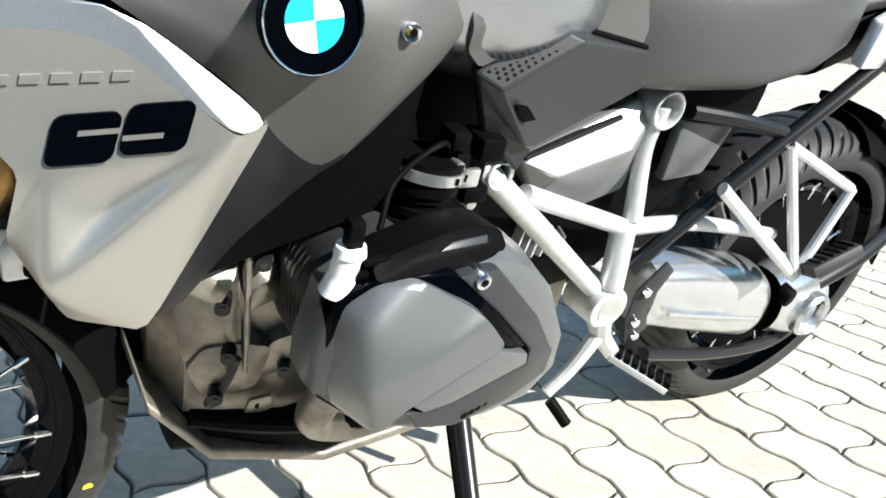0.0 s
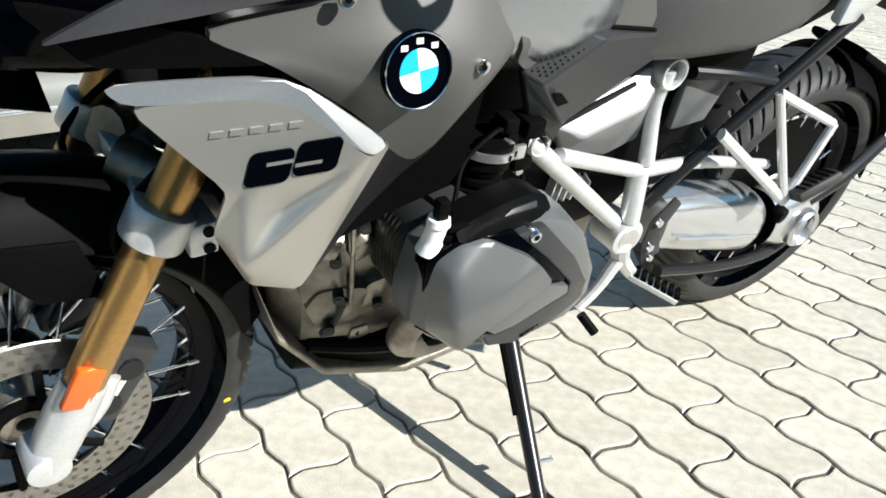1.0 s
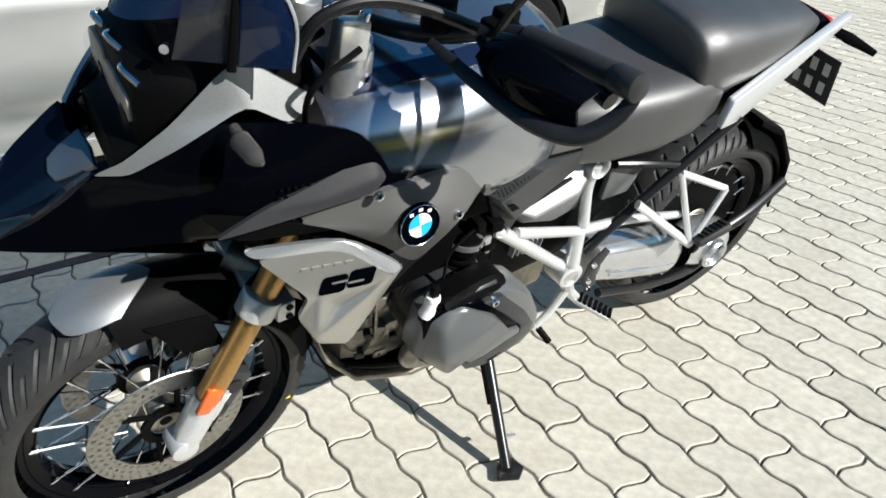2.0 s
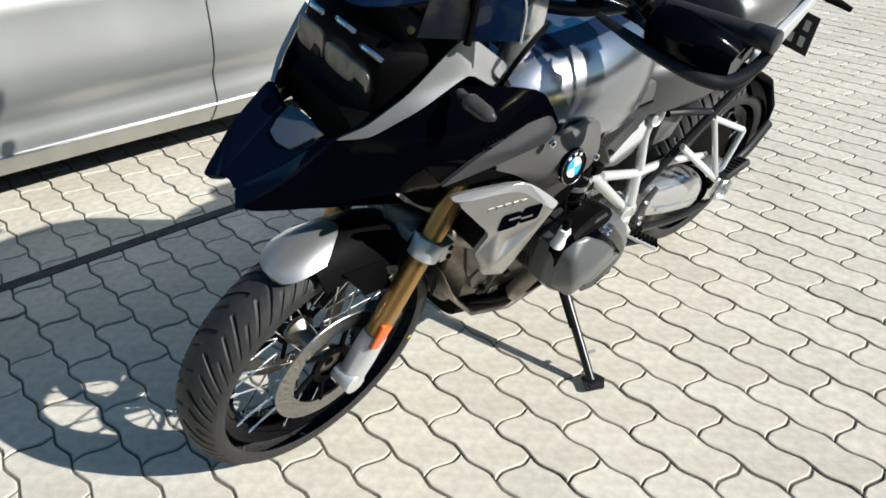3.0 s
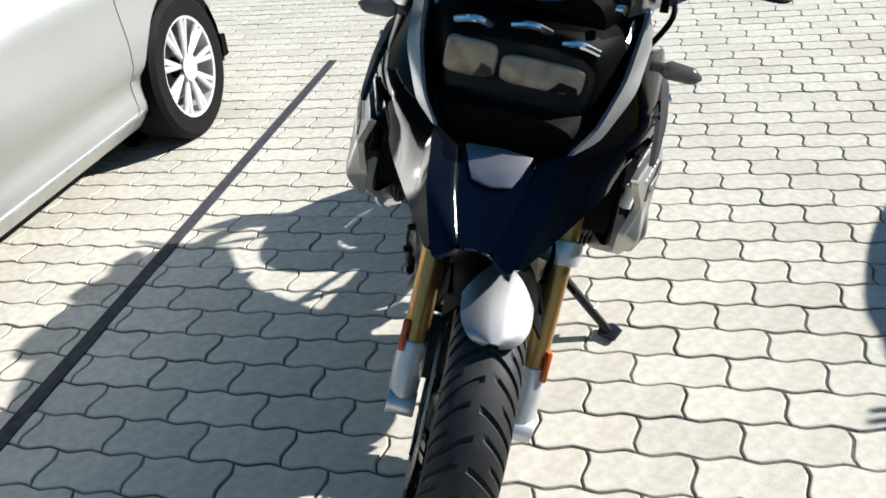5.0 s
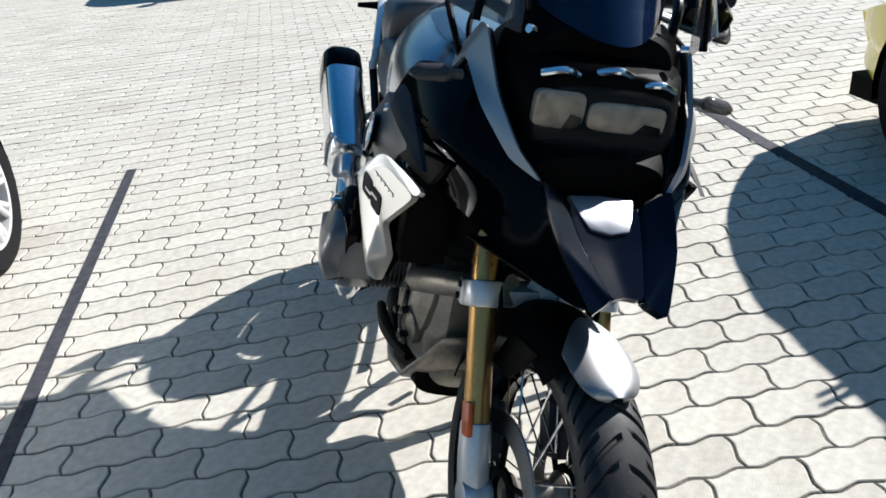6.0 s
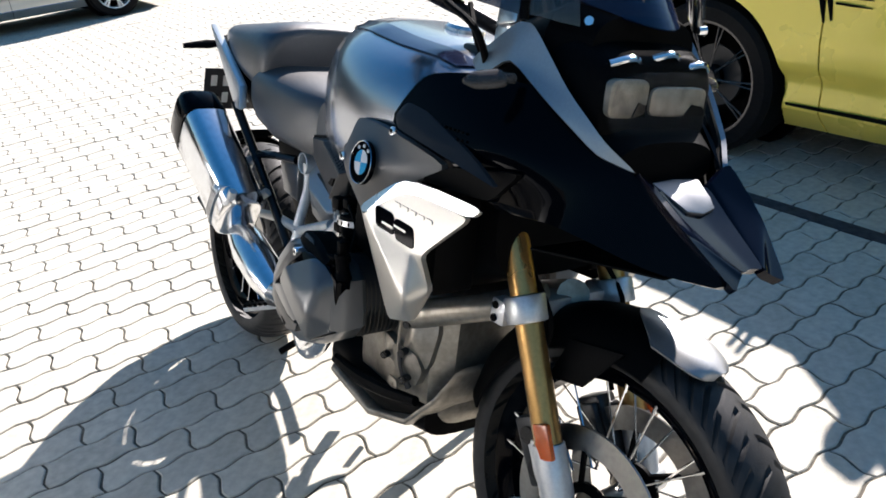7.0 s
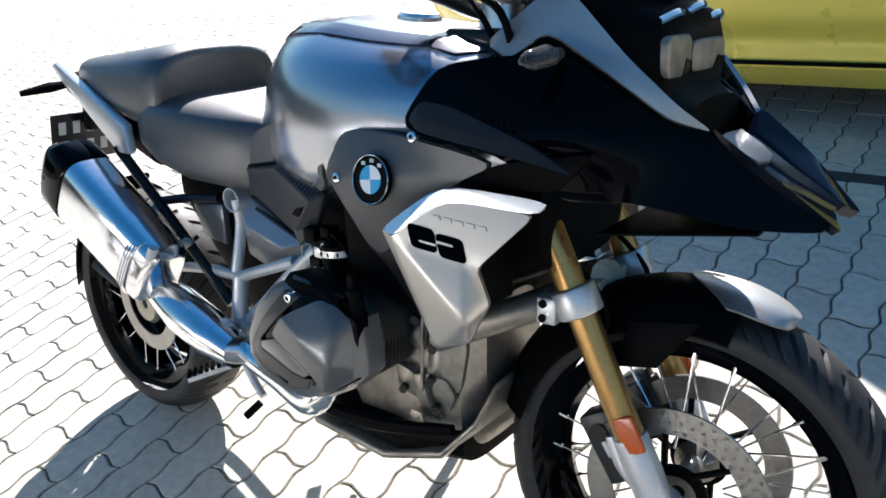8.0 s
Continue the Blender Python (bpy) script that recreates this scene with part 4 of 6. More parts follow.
# ---- engine and running gear ----
bm = bmesh.new()
loft(bm, [oval(-0.36, 0, 0.48, 0.085, 0.13, 4), oval(-0.33, 0, 0.46, 0.125, 0.165, 4), oval(-0.22, 0, 0.46, 0.145, 0.175, 4), oval(-0.09, 0, 0.46, 0.140, 0.180, 4),
          oval(-0.02, 0, 0.45, 0.094, 0.17, 4), oval(0.24, 0, 0.44, 0.085, 0.13, 4)])
engine = part("engine_block", bm, M_ENGINE, bike, "bronze-grey cast engine block")
for s in (-1, 1):
    case = {"upper": ({"a": (-0.286, -0.154, 0.584), "b": (-0.252, -0.150, 0.588), "c": (-0.240, -0.158, 0.538), "d": (-0.281, -0.164, 0.528), "m": (-0.262, -0.172, 0.565)}, ["a b m", "b c m", "c d m", "d a m"]),
            "middle": ({"a": (-0.345, -0.118, 0.550), "b": (-0.288, -0.152, 0.585), "c": (-0.280, -0.160, 0.455), "d": (-0.294, -0.156, 0.478), "e": (-0.336, -0.135, 0.448), "m": (-0.308, -0.160, 0.520)}, ["a b m", "b c m", "c d m", "d e m", "e a m"]),
            "lower": ({"a": (-0.335, -0.145, 0.450), "b": (-0.320, -0.152, 0.480), "c": (-0.290, -0.162, 0.488), "d": (-0.250, -0.166, 0.479), "e": (-0.262, -0.160, 0.420), "f": (-0.315, -0.146, 0.406), "m": (-0.290, -0.172, 0.448)}, ["a b m", "b c m", "c d m", "d e m", "e f m", "f a m"]),
            "rear": ({"a": (-0.250, -0.158, 0.478), "b": (-0.215, -0.165, 0.492), "c": (-0.205, -0.150, 0.434), "d": (-0.258, -0.146, 0.418), "m": (-0.232, -0.166, 0.456)}, ["a b m", "b c m", "c d m", "d a m"])}
    for pts, fs in case.values():
        part("crankcase_cover", skin(mirror_named(pts, s), fs, (0.004, -s * 0.03, 0), 4, 2, 1), M_ENGINE, engine, angle=40)
    bm = bmesh.new()
    tube(bm, mirrored([(-0.284, -0.166, 0.600), (-0.282, -0.170, 0.530), (-0.279, -0.168, 0.455)], s), 0.0035, 8)
    part("case_seam", bm, M_ENGINE, engine)
    bm = bmesh.new()
    tube(bm, mirrored([(-0.291, -0.172, 0.478), (-0.300, -0.172, 0.445), (-0.312, -0.158, 0.408)], s), [0.006, 0.004, 0.007], 8)
    part("case_rib", bm, M_HEADDARK, engine)
    for (x, z) in ((-0.300, 0.546), (-0.291, 0.481), (-0.302, 0.428), (-0.228, 0.448), (-0.262, 0.592)):
        bm = bmesh.new()
        rod(bm, (x, s * 0.150, z), (x - 0.010, s * 0.176, z), 0.0085, 0.0080, 12)
        bolt = part("case_bolt", bm, M_SATINBLACK, engine)
        bm = bmesh.new()
        rod(bm, (x - 0.010, s * 0.1762, z), (x - 0.0104, s * 0.1772, z), 0.0040, seg=6)
        part("bolt_face", bm, M_HEADDARK, bolt)
    bm = bmesh.new()
    slab(bm, mirrored([(-0.273, -0.155, 0.384), (-0.268, -0.155, 0.402), (-0.244, -0.157, 0.405), (-0.239, -0.157, 0.386), (-0.255, -0.155, 0.378)], s), (0, s * 0.006, 0))
    tab = part("case_tab", bm, M_ENGINE, engine, bevel=0.002)
    bm = bmesh.new()
    rod(bm, (-0.258, s * 0.1612, 0.392), (-0.258, s * 0.1618, 0.392), 0.0042, seg=12)
    part("tab_hole", bm, M_BLACK, tab)
    bm = bmesh.new()
    tube(bm, mirrored([(-0.33, -0.15, 0.385), (-0.24, -0.165, 0.365), (-0.13, -0.17, 0.345), (-0.02, -0.165, 0.335)], s), [0.010, 0.014, 0.016, 0.012], 10)
    part("oil_line", bm, M_BLACK, engine, "black oil line")
bm = bmesh.new()
loft(bm, [oval(-0.385, 0, 0.46, 0.10, 0.012, 4), oval(-0.370, 0, 0.40, 0.142, 0.014, 4), oval(-0.305, 0, 0.325, 0.158, 0.014, 4), oval(-0.16, 0, 0.270, 0.158, 0.014, 4), oval(0.06, 0, 0.262, 0.135, 0.014, 4), oval(0.10, 0, 0.268, 0.10, 0.012, 4)])
part("skid_plate", bm, M_ENGINE, bike, "dull cast metal sump guard", bevel=0.004)
bm = bmesh.new()
loft(bm, [oval(-0.34, 0, 0.34, 0.13, 0.05, 3), oval(-0.2, 0, 0.325, 0.155, 0.055, 3), oval(0.05, 0, 0.32, 0.14, 0.05, 3)])
part("sump", bm, M_BLACK, bike, "dark oil sump")
# radiators and dark innards behind the side panels
for s in (-1, 1):
    bm = box(-0.425, s * 0.185, 0.755, 0.06, 0.085, 0.17)
    part("radiator", bm, M_BLACK, bike, "black radiator core", bevel=0.004)
bm = bmesh.new()
loft(bm, [oval(-0.50, 0, 0.80, 0.14, 0.10, 3.4), oval(-0.36, 0, 0.77, 0.16, 0.14, 3.4), oval(-0.10, 0, 0.75, 0.14, 0.14, 3.4), oval(0.10, 0, 0.72, 0.085, 0.12, 3.4)])
part("airbox", bm, M_BLACK, bike, "black air box")
for s in (-1, 1):
    # cooling-finned barrel
    bm = bmesh.new()
    lathe(bm, [(0.0005, 0.13), (0.072, 0.13), (0.072, 0.26), (0.0005, 0.26)], 28)
    bmesh.ops.transform(bm, matrix=Matrix.Translation((-0.175, 0, 0.575)) @ Matrix.Diagonal((1, s, 1, 1)), verts=bm.verts)
    barrel = part("cylinder", bm, M_HEADDARK, bike, "dark finned cylinder barrel")
    for k in range(9):
        bm = bmesh.new()
        n = 24
        ring = [Vector((-0.168 + 0.080 * math.copysign(abs(math.cos(a)) ** 0.6, math.cos(a)), s * (0.150 + 0.0095 * k), 0.558 + 0.072 * math.copysign(abs(math.sin(a)) ** 0.6, math.sin(a))))
                for a in (2 * math.pi * q / n for q in range(n))]
        slab(bm, ring, (0, s * 0.0018, 0))
        part("cooling_fin", bm, M_FIN, barrel, smooth=False)
    # head with a two-tone cover
    def tip(f, yy):
        return mirrored([(-0.125 + (x + 0.125) * f, -yy, 0.560 + (z - 0.560) * f) for x, z in ((-0.268, 0.534), (-0.268, 0.570), (-0.256, 0.628), (-0.222, 0.650), (-0.183, 0.654), (-0.139, 0.662), (-0.094, 0.666), (-0.056, 0.652), (-0.010, 0.606),
                                                                                    (0.022, 0.548), (0.026, 0.500), (-0.004, 0.462), (-0.060, 0.450), (-0.130, 0.450), (-0.190, 0.472), (-0.240, 0.502))], s)
    bm = bmesh.new()
    loft(bm, [tip(f, yy) for f, yy in ((0.93, 0.235), (0.99, 0.246), (1.0, 0.282), (0.985, 0.296), (0.93, 0.310), (0.80, 0.318))])
    head = part("cylinder_head", bm, M_HEAD, bike, "grey metallic cylinder head with a two-tone cover", angle=35)
    # black gloss step round the raised cover
    step = {"a": (-0.262, -0.302, 0.530), "b": (-0.258, -0.302, 0.632), "c": (-0.226, -0.308, 0.655), "d": (-0.155, -0.320, 0.660), "e": (-0.118, -0.324, 0.634), "f": (-0.080, -0.326, 0.600), "g": (-0.044, -0.326, 0.558), "h": (-0.086, -0.332, 0.566),
            "i": (-0.192, -0.338, 0.526), "k": (-0.215, -0.330, 0.500)}
    bm = bmesh.new()
    faceted(bm, mirror_named(step, s), ["a b c d k", "d e h i k", "e f g h"], (0, -s * 0.03, 0))
    part("cover_channel", bm, M_GLOSSBLACK, head, "black gloss channel round the valve cover", bevel=0.002)
    # raised cover: upper facet, lower facet below the ridge, dark turned-in front
    shield = {"a": (-0.253, -0.302, 0.629), "b": (-0.224, -0.310, 0.652), "c": (-0.190, -0.320, 0.658), "d": (-0.138, -0.335, 0.630), "e": (-0.122, -0.345, 0.618), "f": (-0.090, -0.341, 0.580), "m": (-0.150, -0.349, 0.5605), "g": (-0.194, -0.351, 0.540),
              "h": (-0.240, -0.352, 0.566), "n": (-0.180, -0.352, 0.593), "k": (-0.243, -0.336, 0.618), "i": (-0.262, -0.302, 0.536), "j": (-0.214, -0.337, 0.500)}
    bm = skin(mirror_named(shield, s), ["a b k", "b c n k", "c d e n", "k n h", "e n m f", "n h g m", "h j g", "a k h i", "i h j"], (0, -s * 0.03, 0), 6, 4, 2)
    part("head_shield", bm, M_HEAD, head, "grey metallic valve cover", angle=60)
    # dark angled band with a pale facet inside it
    band = {"a": (-0.150, -0.324, 0.656), "b": (-0.107, -0.321, 0.658), "c": (-0.040, -0.319, 0.591), "d": (0.000, -0.317, 0.536), "e": (-0.002, -0.318, 0.506), "f": (-0.057, -0.329, 0.490), "g": (-0.127, -0.339, 0.486), "h": (-0.176, -0.343, 0.502),
            "i": (-0.192, -0.347, 0.528), "j": (-0.172, -0.344, 0.522), "k": (-0.140, -0.342, 0.522), "l": (-0.048, -0.332, 0.540), "m": (-0.048, -0.331, 0.558), "n": (-0.098, -0.328, 0.610)}
    bm = bmesh.new()
    faceted(bm, mirror_named(band, s), ["a b c n", "n c d m", "m d e l", "l e f", "l f g k", "k g h j", "j h i"], (0, -s * 0.02, 0))
    ins = part("cover_band", bm, M_HEADDARK, head, "dark angled band with faint plain marks", bevel=0.003, angle=20)
    facet = {"a": (-0.186, -0.346, 0.5345), "b": (-0.094, -0.338, 0.5725), "c": (-0.052, -0.334, 0.556), "d": (-0.050, -0.334, 0.543), "e": (-0.140, -0.344, 0.525), "f": (-0.172, -0.346, 0.524)}
    bm = bmesh.new()
    faceted(bm, mirror_named(facet, s), ["a b e f", "b c d e"], (0, -s * 0.02, 0))
    part("cover_facet", bm, M_HEAD, head, "grey facet inside the band", bevel=0.002)
    for k in range(9):
        bm = bmesh.new()
        t = k / 9
        o = Vector((-0.120 + 0.078 * t, s * (0.3385 - 0.0150 * t), 0.494 + 0.010 * t))
        slab(bm, [o, o + Vector((0.006, 0, 0.0018)), o + Vector((0.006, 0, 0.0058)), o + Vector((0, 0, 0.004))], (0, s * 0.0015, 0))
        part("cover_mark", bm, M_BLACK, ins)
    for (x, y, z, r) in ((-0.126, 0.322, 0.650, 0.0095),):
        bm = bmesh.new()
        rod(bm, (x, s * (y - 0.02), z), (x, s * (y + 0.006), z), r, r * 0.85, 16)
        b = part("cover_bolt", bm, M_CHROME, head, "bright cover bolt", bevel=0.0015)
        bm = bmesh.new()
        rod(bm, (x, s * (y + 0.0061), z), (x, s * (y + 0.0066), z), r * 0.45, seg=6)
        part("bolt_socket", bm, M_BLACK, b)
    # coil plug in pale plastic, intake duct, throttle body
    bm = bmesh.new()
    tube(bm, [(-0.245, s * 0.284, 0.634), (-0.245, s * 0.284, 0.650), (-0.242, s * 0.286, 0.676)], [0.019, 0.013, 0.0125], 16)
    lathe_top = Vector((-0.242, s * 0.286, 0.672))
    rod(bm, lathe_top, lathe_top + Vector((0, 0, 0.008)), 0.0145, 0.013, 16)
    coil = part("ignition_coil", bm, M_WHITE if s < 0 else M_BLACK, head, "pale grey plug cap" if s < 0 else "black plug cap")
    bm = bmesh.new()
    add_box(bm, -0.241, s * 0.286, 0.692, 0.015, 0.015, 0.026)
    part("plug_connector", bm, M_BLACK, coil, bevel=0.003)
    for k in range(2):
        bm = box(-0.222 + 0.004 * k, s * 0.294, 0.655 + 0.012 * k, 0.030, 0.010, 0.006)
        part("plug_clip", bm, M_BLACK, coil, bevel=0.001)
    cov = {"a": (-0.226, -0.300, 0.664), "b": (-0.205, -0.296, 0.672), "c": (-0.158, -0.290, 0.681), "d": (-0.110, -0.284, 0.683), "e": (-0.088, -0.285, 0.677), "f": (-0.084, -0.296, 0.664), "g": (-0.104, -0.306, 0.656), "h": (-0.180, -0.314, 0.652),
           "i": (-0.225, -0.310, 0.655), "m": (-0.108, -0.300, 0.675), "n": (-0.185, -0.306, 0.671)}
    bm = skin(mirror_named(cov, s), ["a b n i", "b c d m n", "d e f m", "f g m", "g h n m", "h i n"], (0, -s * 0.045, -0.006), 4, 1, 1)
    spark = part("spark_cover", bm, M_BLACK, bike, "black plastic cable cover", angle=26)
    # highlight on top of the cable cover, put in as a greyer plate
    bm = bmesh.new()
    slab(bm, mirrored([(-0.165, -0.3055, 0.6745), (-0.150, -0.3000, 0.6795), (-0.110, -0.2960, 0.6800), (-0.112, -0.3015, 0.6745)], s), (0, -s * 0.004, -0.002))
    part("cover_highlight", bm, M_HEADDARK, spark, "smooth grey plate painting the highlight on the cable cover", bevel=0.001)
    o = Vector((-0.126, s * 0.188, 0.598))
    d = Vector((0.09, -s * 0.03, 0.99)).normalized()
    bm = bmesh.new()
    rings = []
    for q, r in ((0, 0.036), (0.012, 0.036), (0.013, 0.031), (0.020, 0.031), (0.021, 0.038), (0.045, 0.038), (0.046, 0.030), (0.052, 0.030), (0.053, 0.034), (0.060, 0.034), (0.061, 0.030), (0.068, 0.030), (0.069, 0.034), (0.076, 0.034), (0.077, 0.038), (0.110, 0.038)):
        side = d.orthogonal().normalized()
        up_ = d.cross(side)
        rings.append([o + d * q + r * (math.cos(a) * side + math.sin(a) * up_) for a in (2 * math.pi * k / 28 for k in range(28))])
    loft(bm, rings)
    part("intake_boot", bm, M_BLACK, bike, "black ribbed intake boot", angle=30)
    for q in (0.030, 0.092):
        lathe_m = Matrix.Translation(o + d * q) @ d.to_track_quat('Z', 'Y').to_matrix().to_4x4()
        bm = bmesh.new()
        lathe(bm, [(0.0385, 0), (0.0415, 0), (0.0415, 0.011), (0.0385, 0.011)], 28, 'Z')
        bmesh.ops.transform(bm, matrix=lathe_m, verts=bm.verts)
        clip = part("hose_clip", bm, M_ALU, bike, "bright hose clip")
        for k in range(7):
            a = 2 * math.pi * k / 14 + (math.pi if s < 0 else 0)
            b = bmesh.new()
            add_box(b, 0.0418 * math.cos(a), 0.0418 * math.sin(a), 0.0055, 0.003, 0.003, 0.007)
            bmesh.ops.transform(b, matrix=lathe_m, verts=b.verts)
            part("clip_slot", b, M_BLACK, clip)
    bm = bmesh.new()
    for (dx, dy, dz, sx, sy, sz) in ((0.0, 0, 0.0, 0.045, 0.04, 0.06), (0.018, 0.012, 0.030, 0.03, 0.04, 0.026), (-0.02, 0.014, 0.040, 0.022, 0.03, 0.020), (0.012, 0.018, -0.022, 0.03, 0.02, 0.020), (-0.012, 0.020, 0.012, 0.018, 0.012, 0.028)):
        add_box(bm, -0.074 + dx, s * (0.178 + dy), 0.688 + dz, sx, sy, sz)
    thr = part("throttle_body", bm, M_BLACK, bike, "black throttle body with plugs", bevel=0.004)
    bm = box(-0.076, s * 0.203, 0.687, 0.026, 0.008, 0.021)
    part("sensor", bm, M_ALU, thr, "pale sensor housing", bevel=0.003)
    for (x, y, z) in ((-0.062, 0.199, 0.653), (-0.094, 0.208, 0.703), (-0.060, 0.196, 0.668)):
        bm = bmesh.new()
        rod(bm, (x, s * (y - 0.01), z), (x, s * (y + 0.003), z), 0.006, seg=10)
        part("screw", bm, M_ALU, thr)
    for pts in (((-0.09, 0.185, 0.70), (-0.12, 0.21, 0.73), (-0.17, 0.22, 0.70), (-0.19, 0.24, 0.66)), ((-0.05, 0.175, 0.65), (-0.04, 0.19, 0.625), (-0.06, 0.2, 0.60), (-0.09, 0.2, 0.58))):
        bm = bmesh.new()
        tube(bm, [(x, s * y, z) for x, y, z in pts], 0.0032, 8)
        part("wiring", bm, M_BLACK, bike, "black wiring loom")
    # silver trellis frame tubes
    nodes = {"head": (-0.006, -0.165, 0.655), "joint": (0.256, -0.140, 0.552), "low": (0.225, -0.150, 0.462), "top": (0.272, -0.118, 0.720), "pivot": (0.250, -0.160, 0.434), "tail": (0.40, -0.145, 0.545), "rear": (0.60, -0.15, 0.505), "knee": (-0.03, -0.15, 0.67)}
    N = mirror_named(nodes, s)
    def frame_tube(pts, r):
        b = bmesh.new()
        tube(b, pts, r, 12)
        return part("frame_tube", b, M_FRAME, bike, "silver painted frame tube")
    frame_tube([N["knee"], N["head"], N["low"]], [0.0150, 0.0155, 0.0140])
    frame_tube([Vector(N["head"]) + Vector((0.045, 0, -0.018)), N["joint"]], 0.0125)
    frame_tube([N["top"], Vector(N["top"]) + Vector((-0.004, 0, -0.06)), Vector(N["joint"]) + Vector((0.012, 0, 0.01))], [0.013, 0.0115, 0.014])
    frame_tube([N["joint"], Vector(N["pivot"]) + Vector((0, 0, 0.03))], 0.018)
    frame_tube([N["joint"], N["tail"], N["rear"]], [0.013, 0.012, 0.010])
    bm = bmesh.new()
    o = Vector(N["pivot"])
    rod(bm, o + Vector((0, s * -0.05, 0)), o + Vector((0, s * 0.012, 0)), 0.037, 0.034, 24)
    pv = part("pivot_boss", bm, M_FRAME, bike, "silver pivot boss", bevel=0.003)
    bm = bmesh.new()
    rod(bm, o + Vector((0, s * 0.0121, 0)), o + Vector((0, s * 0.013, 0)), 0.021, seg=20)
    part("pivot_plug", bm, M_ALU, pv)
    bm = bmesh.new()
    lathe(bm, [(0.0270, -0.060), (0.0270, 0.0145), (0.0258, 0.0160), (0.0240, 0.0160), (0.0228, 0.0145), (0.0228, -0.060)], 28)
    bmesh.ops.transform(bm, matrix=Matrix.Translation(N["top"]) @ Matrix.Diagonal((1, s, 1, 1)), verts=bm.verts)
    te = part("tube_end", bm, M_FRAME, bike, "open silver cross tube end")
    bm = bmesh.new()
    o = Vector(N["top"])
    rod(bm, o + Vector((0, s * -0.05, 0)), o + Vector((0, s * -0.012, 0)), 0.0227, seg=24)
    part("tube_plug", bm, M_WINGLET, te, "grey plug set inside the tube")
    # dark bearing cup where the upper tubes meet
    bm = bmesh.new()
    o = Vector(N["head"]) + Vector((-0.008, s * 0.004, 0.016))
    lathe(bm, [(0.0175, -0.022), (0.0175, 0.010), (0.0160, 0.0115), (0.0145, 0.0105), (0.0140, -0.022)], 20)
    bmesh.ops.transform(bm, matrix=Matrix.Translation(o) @ Matrix.Diagonal((1, s, 1, 1)), verts=bm.verts)
    cup = part("frame_cup", bm, M_FRAME, bike, "open silver frame cup")
    bm = bmesh.new()
    rod(bm, o + Vector((0, s * -0.020, 0)), o + Vector((0, s * -0.004, 0)), 0.0139, seg=20)
    part("cup_plug", bm, M_BLACK, cup, "black plug in the cup")
    # seat side cover: graphite plate, vented corner; the tilt's shade is in its colour
    P = mirror_named({"a": (-0.084, -0.189, 0.792), "b": (-0.014, -0.192, 0.844), "c": (0.192, -0.150, 0.802), "d": (0.204, -0.140, 0.756), "e": (0.018, -0.180, 0.705), "f": (-0.002, -0.187, 0.680), "g": (-0.062, -0.191, 0.734), "h": (0.034, -0.201, 0.829), "i": (-0.062, -0.207, 0.781), "j": (-0.006, -0.201, 0.714)}, s)
    bm = bmesh.new()
    faceted(bm, P, ["h i j e d c", "a i h b", "b h c", "a g j i", "g f e j"], (0, -s * 0.012, 0))
    sc = part("side_cover", bm, M_HEADDARK, bike, "graphite seat side cover with a vented corner, shade put into its dark colour", bevel=0.003, angle=5)
    va, vi, vh = Vector(P["a"]), Vector(P["i"]), Vector(P["h"])
    vn = (vi - va).cross(vh - va).normalized()
    if vn.y * s < 0:
        vn = -vn
    hole = bmesh.new()
    rod(hole, (0, 0, -0.002), (0, 0, 0.0004), 0.0019, seg=8)
    hole = mesh_of("vent_hole", hole, M_BLACK, smooth=False)
    vb = Vector(P["b"])
    for r_ in range(4):
        for k in range(10 - r_ // 2):
            u, w = 0.10 + 0.80 * (k + 0.5 * (r_ % 2)) / 9.5, 0.20 + 0.18 * r_
            o = (va.lerp(vb, u)).lerp(vi.lerp(vh, u), w)
            o = o - vn * vn.dot(o - va) + vn * 0.0008
            part("vent_hole", hole, None, sc, "", Matrix.Translation(o) @ vn.to_track_quat('Z', 'Y').to_matrix().to_4x4())
    bm = bmesh.new()
    tube(bm, [Vector(P[q]) + Vector((0, -s * 0.004, 0.003)) for q in ("a", "b", "c", "d")], 0.0032, 8, steps=1)
    part("cover_gasket", bm, M_BLACK, sc, "black gap round the side cover")
    bm = bmesh.new()
    slab(bm, mirrored([(-0.040, -0.2065, 0.766), (-0.024, -0.2055, 0.763), (-0.008, -0.2035, 0.748), (-0.026, -0.2045, 0.746)], s), (0, -s * 0.004, 0))
    part("cover_notch", bm, M_BLACK, sc, "dark finger notch")
    # grey under-seat box behind the trellis
    bm = bmesh.new()
    faceted(bm, mirror_named({"a": (0.050, -0.125, 0.660), "b": (0.235, -0.112, 0.728), "c": (0.275, -0.112, 0.715), "d": (0.270, -0.104, 0.590), "e": (0.200, -0.104, 0.570), "f": (0.10, -0.108, 0.600), "g": (0.10, -0.150, 0.646), "h": (0.225, -0.140, 0.672)}, s),
            ["a g h c b", "a f g", "g f e h", "h e d c"], (0, -s * 0.03, 0))
    bat = part("battery_cover", bm, M_WINGLET, bike, "grey metallic battery cover", bevel=0.006, angle=8)
    bm = bmesh.new()
    rod(bm, (0.243, s * 0.100, 0.684), (0.243, s * 0.1225, 0.684), 0.0085, seg=16)
    part("cover_bolt", bm, M_BLACK, bat, "dark sunk bolt")
    bm = bmesh.new()
    tube(bm, mirrored([(0.045, -0.142, 0.672), (0.120, -0.136, 0.694), (0.196, -0.126, 0.711)], s), [0.004, 0.005, 0.004], 8)
    part("seat_rail", bm, M_SATINBLACK, bike, "thin black rail under the side cover")
    bm = bmesh.new()
